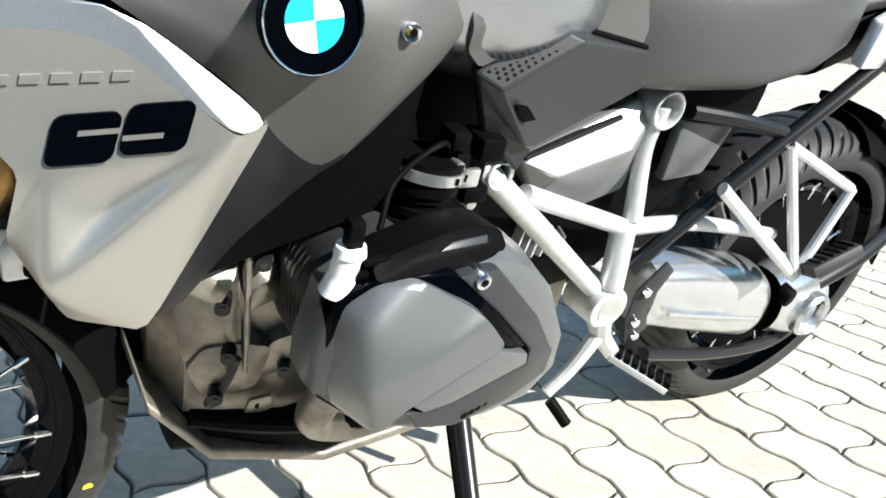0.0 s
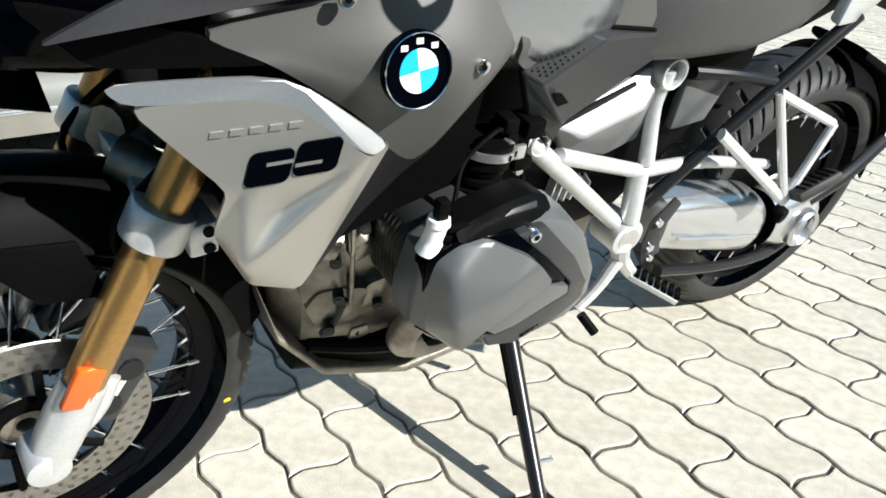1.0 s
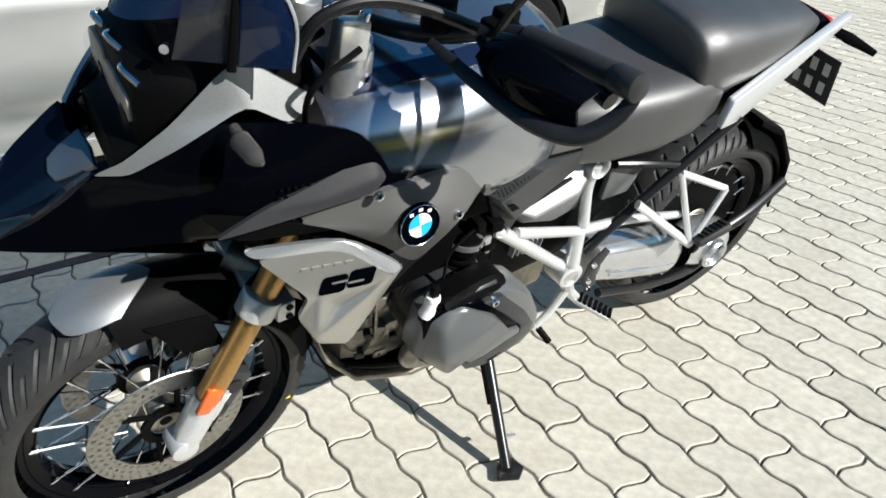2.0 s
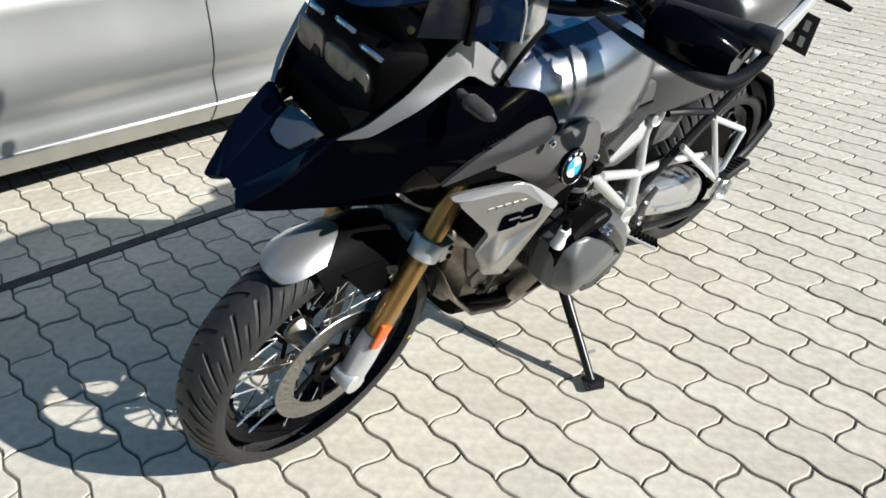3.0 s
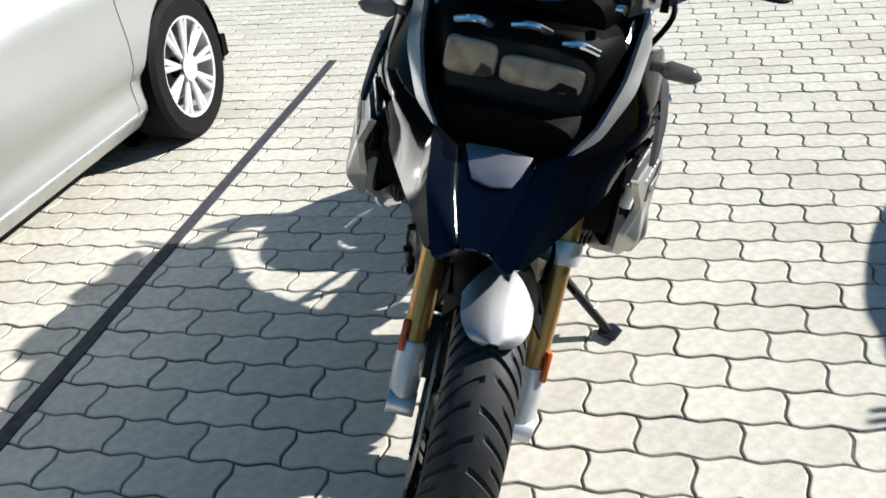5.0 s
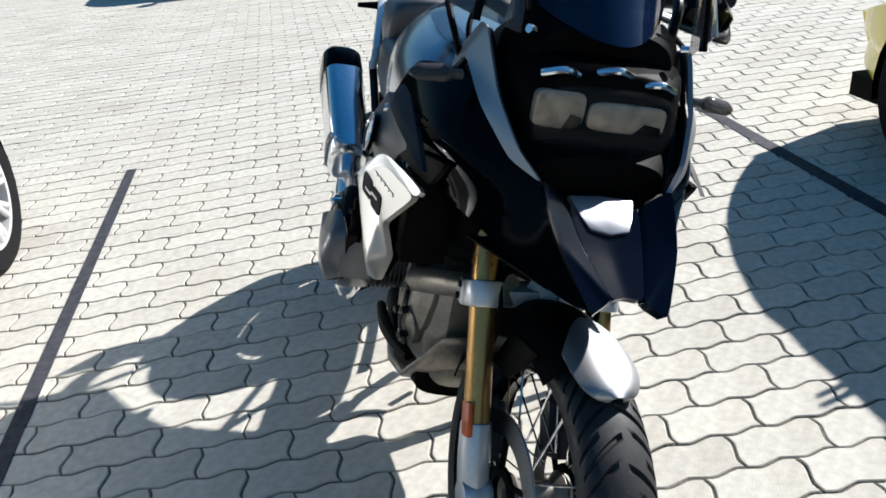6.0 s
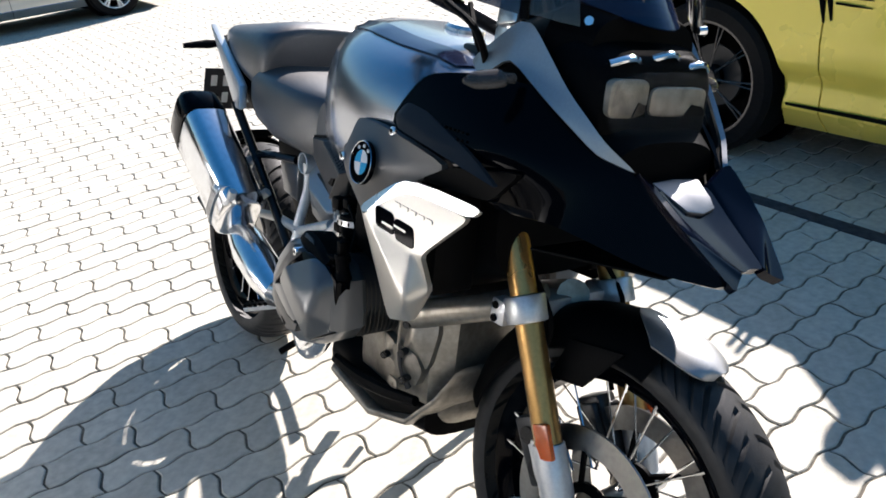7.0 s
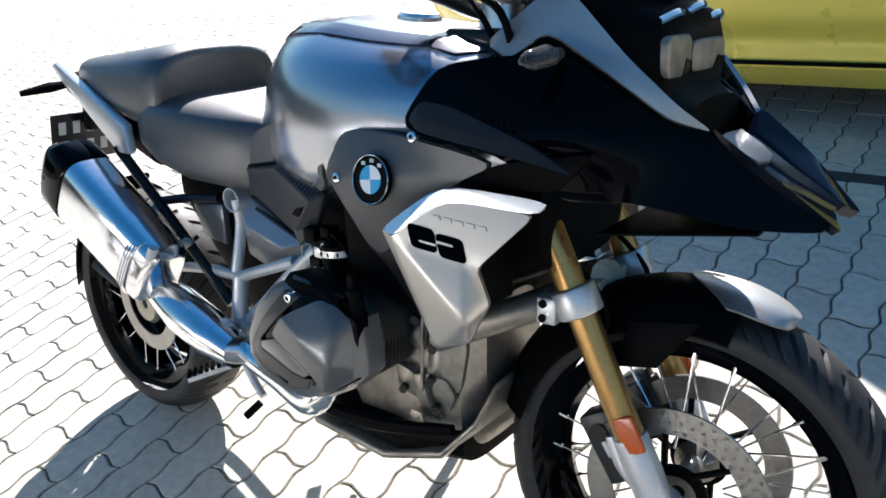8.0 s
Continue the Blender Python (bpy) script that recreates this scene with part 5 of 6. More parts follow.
    slab(bm, mirrored([(0.325, -0.12, 0.700), (0.430, -0.125, 0.690), (0.400, -0.125, 0.615), (0.325, -0.12, 0.605)], s), (0, -s * 0.02, 0))
    part("inner_cover", bm, M_HEAD, bike, "small grey inner cover", bevel=0.006)
    # black rear subframe tubes
    bm = bmesh.new()
    tube(bm, mirrored([(0.285, -0.150, 0.485), (0.45, -0.160, 0.640), (0.63, -0.172, 0.805)], s), 0.0125, 12)
    part("subframe_tube", bm, M_SATINBLACK, bike, "satin black subframe tube")
    bm = bmesh.new()
    tube(bm, mirrored([(0.325, -0.125, 0.715), (0.41, -0.145, 0.708), (0.508, -0.160, 0.690)], s), 0.0105, 10)
    part("subframe_tube", bm, M_SATINBLACK, bike, "satin black subframe tube")
    # silver passenger peg bracket
    P = mirror_named({"a": (0.500, -0.175, 0.680), "b": (0.660, -0.205, 0.612), "c": (0.570, -0.230, 0.480), "d": (0.385, -0.175, 0.620), "e": (0.560, -0.230, 0.500)}, s)
    for u, v, r in (("a", "b", 0.0095), ("b", "c", 0.0115), ("d", "c", 0.0115), ("a", "c", 0.0115)):
        b = bmesh.new()
        tube(b, [P[u], (Vector(P[u]) + Vector(P[v])) / 2, P[v]], r, 10, flat=0.7)
        part("peg_bracket_arm", b, M_FRAME, bike, "silver cast bracket arm")
    bm = bmesh.new()
    o = Vector(P["c"])
    add_box(bm, 0.048, 0, 0.0, 0.096, 0.044, 0.020)
    pm = Matrix.Translation(o + Vector((0.0, s * 0.012, 0.016))) @ pose(0, 0, 0, s * 24, -24, s * 6)
    peg2 = part("passenger_peg", bm, M_RUBBER, bike, "black rubber passenger footpeg", pm, bevel=0.005)
    for k in range(6):
        part("peg_rib", box(0.018 + 0.013 * k, 0, 0.0115, 0.005, 0.034, 0.004), M_BLACK, peg2, bevel=0.001)
    # rider peg on a forked hanger
    o = Vector((0.300, s * 0.165, 0.338))
    bm = bmesh.new()
    tube(bm, [Vector(N["pivot"]) + Vector((0.0, 0, -0.02)), Vector((0.268, s * 0.160, 0.375)), o], [0.020, 0.015, 0.013], 10)
    hanger = part("peg_hanger", bm, M_FRAME, bike, "silver footpeg hanger")
    bm = bmesh.new()
    tube(bm, [Vector((0.262, s * 0.160, 0.385)), Vector((0.220, s * 0.168, 0.330)), Vector((0.180, s * 0.172, 0.296))], [0.013, 0.010, 0.009], 10)
    part("hanger_arm", bm, M_FRAME, hanger)
    bm = bmesh.new()
    rod(bm, (0.196, s * 0.170, 0.275), (0.214, s * 0.200, 0.248), 0.009, seg=12)
    part("pedal_end", bm, M_BLACK, hanger, "black rubber pedal end")
    bm = bmesh.new()
    add_box(bm, 0, s * 0.040, 0, 0.026, 0.082, 0.010)
    rider_peg = part("rider_peg", bm, M_FRAME, bike, "silver footpeg with a black serrated tread", Matrix.Translation(o) @ pose(0, 0, 0, s * -14, 0, -s * 40) @ Matrix.Diagonal((1.3, 1.2, 1.1, 1)), bevel=0.001)
    for k in range(7):
        tread = box(0, s * (0.008 + 0.0115 * k), 0.0075, 0.023, 0.0075, 0.006)
        for u in (-1, 1):
            add_box(tread, u * 0.009, s * (0.008 + 0.0115 * k), 0.0115, 0.005, 0.005, 0.004)
        part("peg_tread", tread, M_BLACK, rider_peg)

# added black filler for the dark gaps behind the trellis
bm = bmesh.new()
loft(bm, [oval(-0.04, 0, 0.60, 0.097, 0.14, 4), oval(0.12, 0, 0.58, 0.100, 0.21, 4), oval(0.28, 0, 0.60, 0.098, 0.20, 4), oval(0.40, 0, 0.66, 0.098, 0.13, 4), oval(0.50, 0, 0.73, 0.10, 0.06, 4)])
part("inner_filler", bm, M_BLACK, bike, "black filler added for the dark gaps behind the frame tubes")
for s in (-1, 1):
    for k in range(6):
        bm = bmesh.new()
        x = 0.095 + 0.015 * k
        slab(bm, mirrored([(x, -0.094, 0.500), (x, -0.116, 0.505), (x + 0.006, -0.116, 0.552 - 0.004 * k), (x + 0.006, -0.094, 0.560 - 0.004 * k)], s), (0.0028, 0, 0))
        part("gearbox_rib", bm, M_SILVER, engine)
# swing arm and final drive on the left
bm = bmesh.new()
loft(bm, [oval(0.33, -0.135, 0.435, 0.045, 0.055, 3), oval(0.42, -0.135, 0.420, 0.056, 0.064, 3), oval(0.54, -0.130, 0.388, 0.060, 0.072, 2.6), oval(0.62, -0.125, 0.362, 0.058, 0.072, 2.6), oval(0.655, -0.122, 0.350, 0.05, 0.060, 2.6)])
arm = part("swing_arm", bm, M_SWING, bike, "silver cast single-sided swing arm")
bm = bmesh.new()
tube(bm, [(0.36, -0.190, 0.418), (0.48, -0.194, 0.392), (0.62, -0.182, 0.352)], 0.004, 8)
part("arm_rib", bm, M_SWING, arm)
for k in range(4):
    bm = bmesh.new()
    loft(bm, [oval(0.655 + 0.014 * k, -0.120, 0.350 - 0.004 * k, 0.056, 0.062, 2.2), oval(0.666 + 0.014 * k, -0.120, 0.347 - 0.004 * k, 0.050, 0.055, 2.2)])
    part("boot_fold", bm, M_BLACK, arm, "black rubber boot fold")
bm = bmesh.new()
loft(bm, [oval(0.705, -0.118, 0.335, 0.050, 0.055, 2.4), oval(0.76, -0.112, 0.325, 0.060, 0.072, 2.3), oval(0.82, -0.110, 0.315, 0.062, 0.080, 2.3), oval(0.89, -0.105, 0.302, 0.050, 0.062, 2.3), oval(0.92, -0.10, 0.30, 0.03, 0.04, 2.3)])
fd = part("final_drive", bm, M_SWING, bike, "silver final drive housing")
bm = bmesh.new()
lathe(bm, [(0.034, 0.0), (0.046, 0.0), (0.045, -0.030), (0.040, -0.036), (0.034, -0.030)], 32)
cap = part("drive_collar", bm, M_SWING, fd, "silver hollow axle collar", pose(0.805, -0.150, 0.318))
bm = bmesh.new()
rod(bm, (0, 0.0, 0), (0, -0.018, 0), 0.0345, seg=24)
part("axle_bore", bm, M_BLACK, cap, "dark axle bore")
bm = bmesh.new()
rod(bm, (0.700, -0.155, 0.376), (0.704, -0.180, 0.374), 0.021, 0.017, 18)
part("drive_plug", bm, M_BLACK, fd, "black rubber plug", bevel=0.003)
bm = bmesh.new()
slab(bm, [(0.302, -0.176, 0.368), (0.288, -0.172, 0.412), (0.290, -0.172, 0.462), (0.325, -0.176, 0.510), (0.344, -0.178, 0.494), (0.318, -0.176, 0.436), (0.334, -0.178, 0.392)], (0, -0.005, 0))
plate_l = part("heel_plate", bm, M_HEADDARK, bike, "dark grey heel plate with two bolts", bevel=0.002)
for (x, z) in ((0.303, 0.462), (0.303, 0.408), (0.312, 0.382)):
    bm = bmesh.new()
    rod(bm, (x, -0.180, z), (x, -0.186, z), 0.007, seg=12)
    part("plate_bolt", bm, M_CHROME, plate_l)
bm = bmesh.new()
tube(bm, [(0.40, -0.15, 0.30), (0.58, -0.155, 0.262), (0.74, -0.155, 0.250), (0.84, -0.14, 0.262)], [0.012, 0.011, 0.012, 0.014], 10)
part("torque_arm", bm, M_SATINBLACK, bike, "black torque arm")
# hugger and rear mudguard
part("rear_hugger", guard(radians(100), radians(178), 0.338, 0.098, 0.05), M_BLACK, bike, "black plastic rear wheel hugger", REAR)
bm = bmesh.new()
loft(bm, [oval(0.93, 0, 0.655, 0.07, 0.012, 4), oval(1.03, 0, 0.610, 0.085, 0.015, 4), oval(1.11, -0.01, 0.50, 0.09, 0.022, 4), oval(1.140, -0.01, 0.43, 0.085, 0.016, 4)])
part("rear_splash_guard", bm, M_BLACK, bike, "black rear splash guard")
for s in (-1,):
    bm = bmesh.new()
    tube(bm, [(0.80, -0.15, 0.36), (0.95, -0.14, 0.40), (1.11, -0.11, 0.445)], [0.014, 0.016, 0.016], 10, flat=0.6)
    part("guard_arm", bm, M_SATINBLACK, bike, "black splash guard arm")

# exhaust on the right
bm = bmesh.new()
tube(bm, [(-0.16, 0.26, 0.50), (-0.10, 0.27, 0.42), (0.06, 0.215, 0.40), (0.20, 0.195, 0.42)], [0.024, 0.026, 0.028, 0.03], 14)
part("header_pipe", bm, M_CHROME, bike, "stainless exhaust header")
bm = bmesh.new()
tube(bm, [(-0.16, -0.22, 0.50), (-0.20, -0.185, 0.38), (-0.10, -0.15, 0.315), (0.06, -0.10, 0.30), (0.14, 0.05, 0.30)], 0.022, 14)
part("header_pipe", bm, M_ENGINE, bike, "dull steel exhaust header")
bm = bmesh.new()
loft(bm, [[Vector((x, 0, 0)) + Vector((0, 0.225 + hy * math.cos(a), z + hz * math.sin(a))) for a in (2 * math.pi * k / 24 for k in range(24))]
          for x, z, hy, hz in ((0.18, 0.425, 0.035, 0.035), (0.26, 0.445, 0.048, 0.050), (0.36, 0.475, 0.050, 0.054), (0.42, 0.495, 0.040, 0.040), (0.46, 0.51, 0.032, 0.032))])
part("collector", bm, M_CHROME, bike, "stainless exhaust collector")
ax0, ax1 = Vector((0.405, 0.235, 0.545)), Vector((0.715, 0.262, 0.765))
def muffler_ring(t, hy, hz, n=28, power=3.8):
    c = ax0.lerp(ax1, t)
    d = (ax1 - ax0).normalized()
    side = Vector((0, 1, 0))
    upv = d.cross(side)
    if upv.z < 0:
        upv = -upv
    out = []
    for k in range(n):
        a = 2 * math.pi * k / n
        cc, ss = math.cos(a), math.sin(a)
        out.append(c + side * hy * math.copysign(abs(cc) ** (2 / power), cc) + upv * hz * math.copysign(abs(ss) ** (2 / power), ss))
    return out
bm = bmesh.new()
loft(bm, [muffler_ring(0.0, 0.045, 0.065), muffler_ring(0.05, 0.056, 0.086), muffler_ring(0.80, 0.060, 0.094)])
muff = part("silencer", bm, M_CHROME, bike, "brushed steel silencer", bevel=0.004)
bm = bmesh.new()
loft(bm, [muffler_ring(0.80, 0.0615, 0.0955), muffler_ring(0.97, 0.060, 0.090), muffler_ring(1.05, 0.045, 0.065)])
part("silencer_cap", bm, M_GLOSSBLACK, muff, "black silencer end cap", bevel=0.004)
bm = bmesh.new()
for k in range(4):
    loft(bm, [[p + Vector((0, 0.012, 0)) for p in muffler_ring(0.12 + 0.02 * k, 0.052, 0.085 - 0.004 * k)], [p + Vector((0, 0.012, 0)) for p in muffler_ring(0.127 + 0.02 * k, 0.052, 0.085 - 0.004 * k)]])
part("heat_shield", bm, M_CHROME, muff, "ribbed bright heat shield")
bm = bmesh.new()
tube(bm, [(0.455, 0.245, 0.50), (0.42, 0.27, 0.56), (0.36, 0.275, 0.635)], 0.011, 8, flat=0.7)
part("silencer_bracket", bm, M_FRAME, muff, "silver silencer bracket")

# side stand, standing on the paving
bm = bmesh.new()
tilt = Matrix.Rotation(-LEAN, 4, 'X')
foot = tilt @ Vector((-0.018, -0.408, 0.016))
top = Vector((0.045, -0.135, 0.300))
tube(bm, [top, top.lerp(foot, 0.5), foot], [0.016, 0.0135, 0.012], 12)
stand = part("side_stand", bm, M_SATINBLACK, bike, "black steel side stand, lowered")
bm = bmesh.new()
slab(bm, [tilt @ Vector(p) for p in ((-0.055, -0.425, 0.006), (-0.010, -0.447, 0.006), (0.020, -0.425, 0.006), (0.015, -0.385, 0.006), (-0.025, -0.378, 0.006))], tilt @ Vector((0, 0, 0.010)))
part("stand_foot", bm, M_SATINBLACK, stand, bevel=0.003)
bm = bmesh.new()
o = top.lerp(foot, 0.78)
rod(bm, o, o + Vector((0.03, -0.012, 0.01)), 0.005, seg=8)
part("stand_lug", bm, M_ALU, stand, "bright stand lug")
bm = bmesh.new()
rod(bm, top + Vector((-0.02, -0.01, 0)), top.lerp(foot, 0.5) + Vector((-0.018, -0.01, 0.0)), 0.008, seg=8)
part("stand_spring", bm, M_BLACK, stand)

# ---- handlebar, guards, mirrors (steered) ----
HB = FRONT
def at(x, y, z):
    """A place in the motorcycle's frame, brought into the steered frame."""
    q = HB.inverted() @ Vector((x, -abs(y), z))
    return Vector((q.x, -q.y, q.z)) if y > 0 else q
bm = bmesh.new()
tube(bm, [at(-0.13, -0.44, 1.150), at(-0.15, -0.28, 1.165), at(-0.25, -0.14, 1.115), at(-0.30, 0, 1.095), at(-0.25, 0.14, 1.115), at(-0.15, 0.28, 1.165), at(-0.13, 0.44, 1.186)], 0.014, 12)
part("handlebar", bm, M_SATINBLACK, bike, "black tapered handlebar", HB)
bm = bmesh.new()
add_box(bm, 0, 0, 0, 0.10, 0.20, 0.03, Matrix.Translation(at(-0.34, 0, 1.055)))
part("upper_yoke", bm, M_SATINBLACK, bike, "black upper fork yoke", HB, bevel=0.006)
for s in (-1, 1):
    bm = bmesh.new()
    rod(bm, at(-0.130, s * 0.435, 1.185), at(-0.152, s * 0.275, 1.163), 0.0185, seg=16)
    g = part("grip", bm, M_RUBBER, bike, "black rubber handlebar grip", HB)
    bm = bmesh.new()
    rod(bm, at(-0.128, s * 0.478, 1.190), at(-0.130, s * 0.435, 1.185), 0.021, seg=16)
    part("bar_end", bm, M_HEADDARK, g, "dark bar end weight", bevel=0.003)
    # handguard: a curved visor ahead of the grip, closed below by a brace round to the bar end
    bm = bmesh.new()
    rings = []
    run = curve_points([at(-0.262, s * 0.310, 1.172), at(-0.262, s * 0.355, 1.172), at(-0.240, s * 0.405, 1.166), at(-0.195, s * 0.450, 1.156)], 8)
    for i in range(13):
        t = i / 12
        c = run[int(round(t * (len(run) - 1)))]
        h = 0.038 * (0.45 + 0.62 * math.sin(math.pi * min(1, 0.10 + t * 0.72))) * (1 - 0.30 * t * t)
        rings.append([c + Vector((0.030, 0, h)), c + Vector((0.004, 0, h * 0.45)), c + Vector((-0.006, 0, -h * 0.1)), c + Vector((0.012, 0, -0.046 * (1 - 0.25 * (1 - t)))),
                      c + Vector((0.020, -s * 0.004, -0.046 * (1 - 0.25 * (1 - t)))), c + Vector((0.002, -s * 0.004, -h * 0.1)), c + Vector((0.012, -s * 0.004, h * 0.45)), c + Vector((0.037, -s * 0.003, h))])
    loft(bm, rings)
    hg = part("handguard", bm, M_GLOSSBLACK, bike, "black plastic handguard", HB, angle=50)
    bm = bmesh.new()
    tube(bm, [at(-0.285, s * 0.225, 1.150), at(-0.262, s * 0.31, 1.132), at(-0.230, s * 0.405, 1.118), at(-0.190, s * 0.452, 1.116), at(-0.150, s * 0.468, 1.140), at(-0.125, s * 0.470, 1.170), at(-0.124, s * 0.464, 1.186)], [0.007, 0.011, 0.014, 0.014, 0.012, 0.010, 0.008], 10, flat=0.55)
    part("guard_strap", bm, M_SATINBLACK, hg, "satin black guard brace")
    # levers and switch blocks
    bm = bmesh.new()
    tube(bm, [at(-0.205, s * 0.235, 1.150), at(-0.215, s * 0.30, 1.140), at(-0.195, s * 0.42, 1.130)], [0.009, 0.007, 0.006], 8, flat=0.6)
    part("lever", bm, M_SATINBLACK, bike, "black control lever", HB)
    bm = bmesh.new()
    add_box(bm, 0, 0, 0, 0.05, 0.06, 0.045, Matrix.Translation(at(-0.165, s * 0.235, 1.145)))
    add_box(bm, 0, 0, 0, 0.035, 0.03, 0.03, Matrix.Translation(at(-0.150, s * 0.215, 1.165)))
    part("switch_block", bm, M_BLACK, bike, "black switch block", HB, bevel=0.005)
    bm = bmesh.new()
    rod(bm, at(-0.235, s * 0.165, 1.135), at(-0.235, s * 0.165, 1.185), 0.026, seg=20)
    part("fluid_reservoir", bm, M_BLACK, bike, "dark fluid reservoir", HB, bevel=0.004)
    # mirror
    bm = bmesh.new()
    tube(bm, [at(-0.190, s * 0.245, 1.155), at(-0.185, s * 0.30, 1.25), at(-0.135, s * 0.375, 1.355)], 0.007, 8)
    stem = part("mirror_stem", bm, M_SATINBLACK, bike, "black mirror stem", HB)
    bm = bmesh.new()
    o = at(-0.110, s * 0.400, 1.405)
    rings = []
    for i, (dx, f) in enumerate(((-0.035, 0.35), (-0.026, 0.75), (-0.010, 0.97), (0.006, 1.0), (0.010, 0.96))):
        rings.append([o + Vector((dx, f * 0.085 * math.copysign(abs(math.cos(a)) ** 0.8, math.cos(a)), f * 0.052 * math.sin(a))) for a in (2 * math.pi * k / 24 for k in range(24))])
    loft(bm, rings)
    part("mirror_shell", bm, M_BLACK, stem, "black mirror shell")
    bm = bmesh.new()
    ring = [o + Vector((0.0105, 0.94 * 0.085 * math.copysign(abs(math.cos(a)) ** 0.8, math.cos(a)), 0.94 * 0.052 * math.sin(a))) for a in (2 * math.pi * k / 24 for k in range(24))]
    slab(bm, ring, (0.001, 0, 0))
    part("mirror_glass", bm, M_CHROME, stem, "mirror glass")
bm = bmesh.new()
rod(bm, at(-0.350, -0.118, 1.06), at(-0.345, -0.118, 1.10), 0.034, 0.03, 20)
rod(bm, at(-0.345, -0.118, 1.10), at(-0.343, -0.118, 1.125), 0.018, 0.016, 16)
part("fork_cap", bm, M_ALU, bike, "bright fork top cap", HB, bevel=0.003)
bm = bmesh.new()
rod(bm, at(-0.350, 0.118, 1.06), at(-0.345, 0.118, 1.10), 0.034, 0.03, 20)
part("fork_cap", bm, M_ALU, bike, "bright fork top cap", HB, bevel=0.003)
# bright cast clamps under the bar, and thick cables looping over them
for s in (-1, 1):
    bm = bmesh.new()
    loft(bm, [[at(-0.362 + 0.034 * math.cos(a) + (z - 1.06) * 0.10, s * (0.128 + 0.026 * math.sin(a)), z) for a in (2 * math.pi * k / 18 for k in range(18))] for z in (1.030, 1.052, 1.056, 1.100, 1.104, 1.118)])
    clamp = part("bar_clamp", bm, M_ALU, bike, "bright cast handlebar clamp", HB, bevel=0.003)
    bm = bmesh.new()
    add_box(bm, 0, 0, 0, 0.050, 0.034, 0.060, Matrix.Translation(at(-0.372, s * 0.152, 1.130)) @ pose(0, 0, 0, s * 12, 10, 0))
    part("clamp_block", bm, M_ALU, clamp, bevel=0.006)
    bm = bmesh.new()
    rod(bm, at(-0.352, s * 0.150, 1.150), at(-0.350, s * 0.156, 1.172), 0.010, 0.008, 12)
    part("clamp_bolt", bm, M_CHROME, clamp)
    bm = bmesh.new()
    tube(bm, [at(-0.470, s * 0.175, 1.120), at(-0.440, s * 0.190, 1.185), at(-0.370, s * 0.195, 1.205), at(-0.290, s * 0.205, 1.190), at(-0.215, s * 0.235, 1.165)], 0.0095, 10)
    part("bar_loom", bm, M_SATINBLACK, bike, "thick black cable loom over the bar", HB)
# cables round the steering head
for pts, r in (([(-0.40, -0.12, 1.13), (-0.47, -0.16, 1.12), (-0.52, -0.12, 1.03), (-0.46, -0.06, 0.95)], 0.006), ([(-0.38, -0.20, 1.14), (-0.46, -0.22, 1.10), (-0.44, -0.17, 1.0), (-0.38, -0.12, 0.97)], 0.005),
               ([(-0.38, 0.20, 1.14), (-0.47, 0.20, 1.10), (-0.46, 0.15, 1.0), (-0.40, 0.10, 0.96)], 0.006), ([(-0.36, 0.14, 1.14), (-0.42, 0.16, 1.08), (-0.42, 0.10, 1.0)], 0.005)):
    bm = bmesh.new()
    tube(bm, pts, r, 8)
    part("control_cable", bm, M_BLACK, bike, "black control cable")


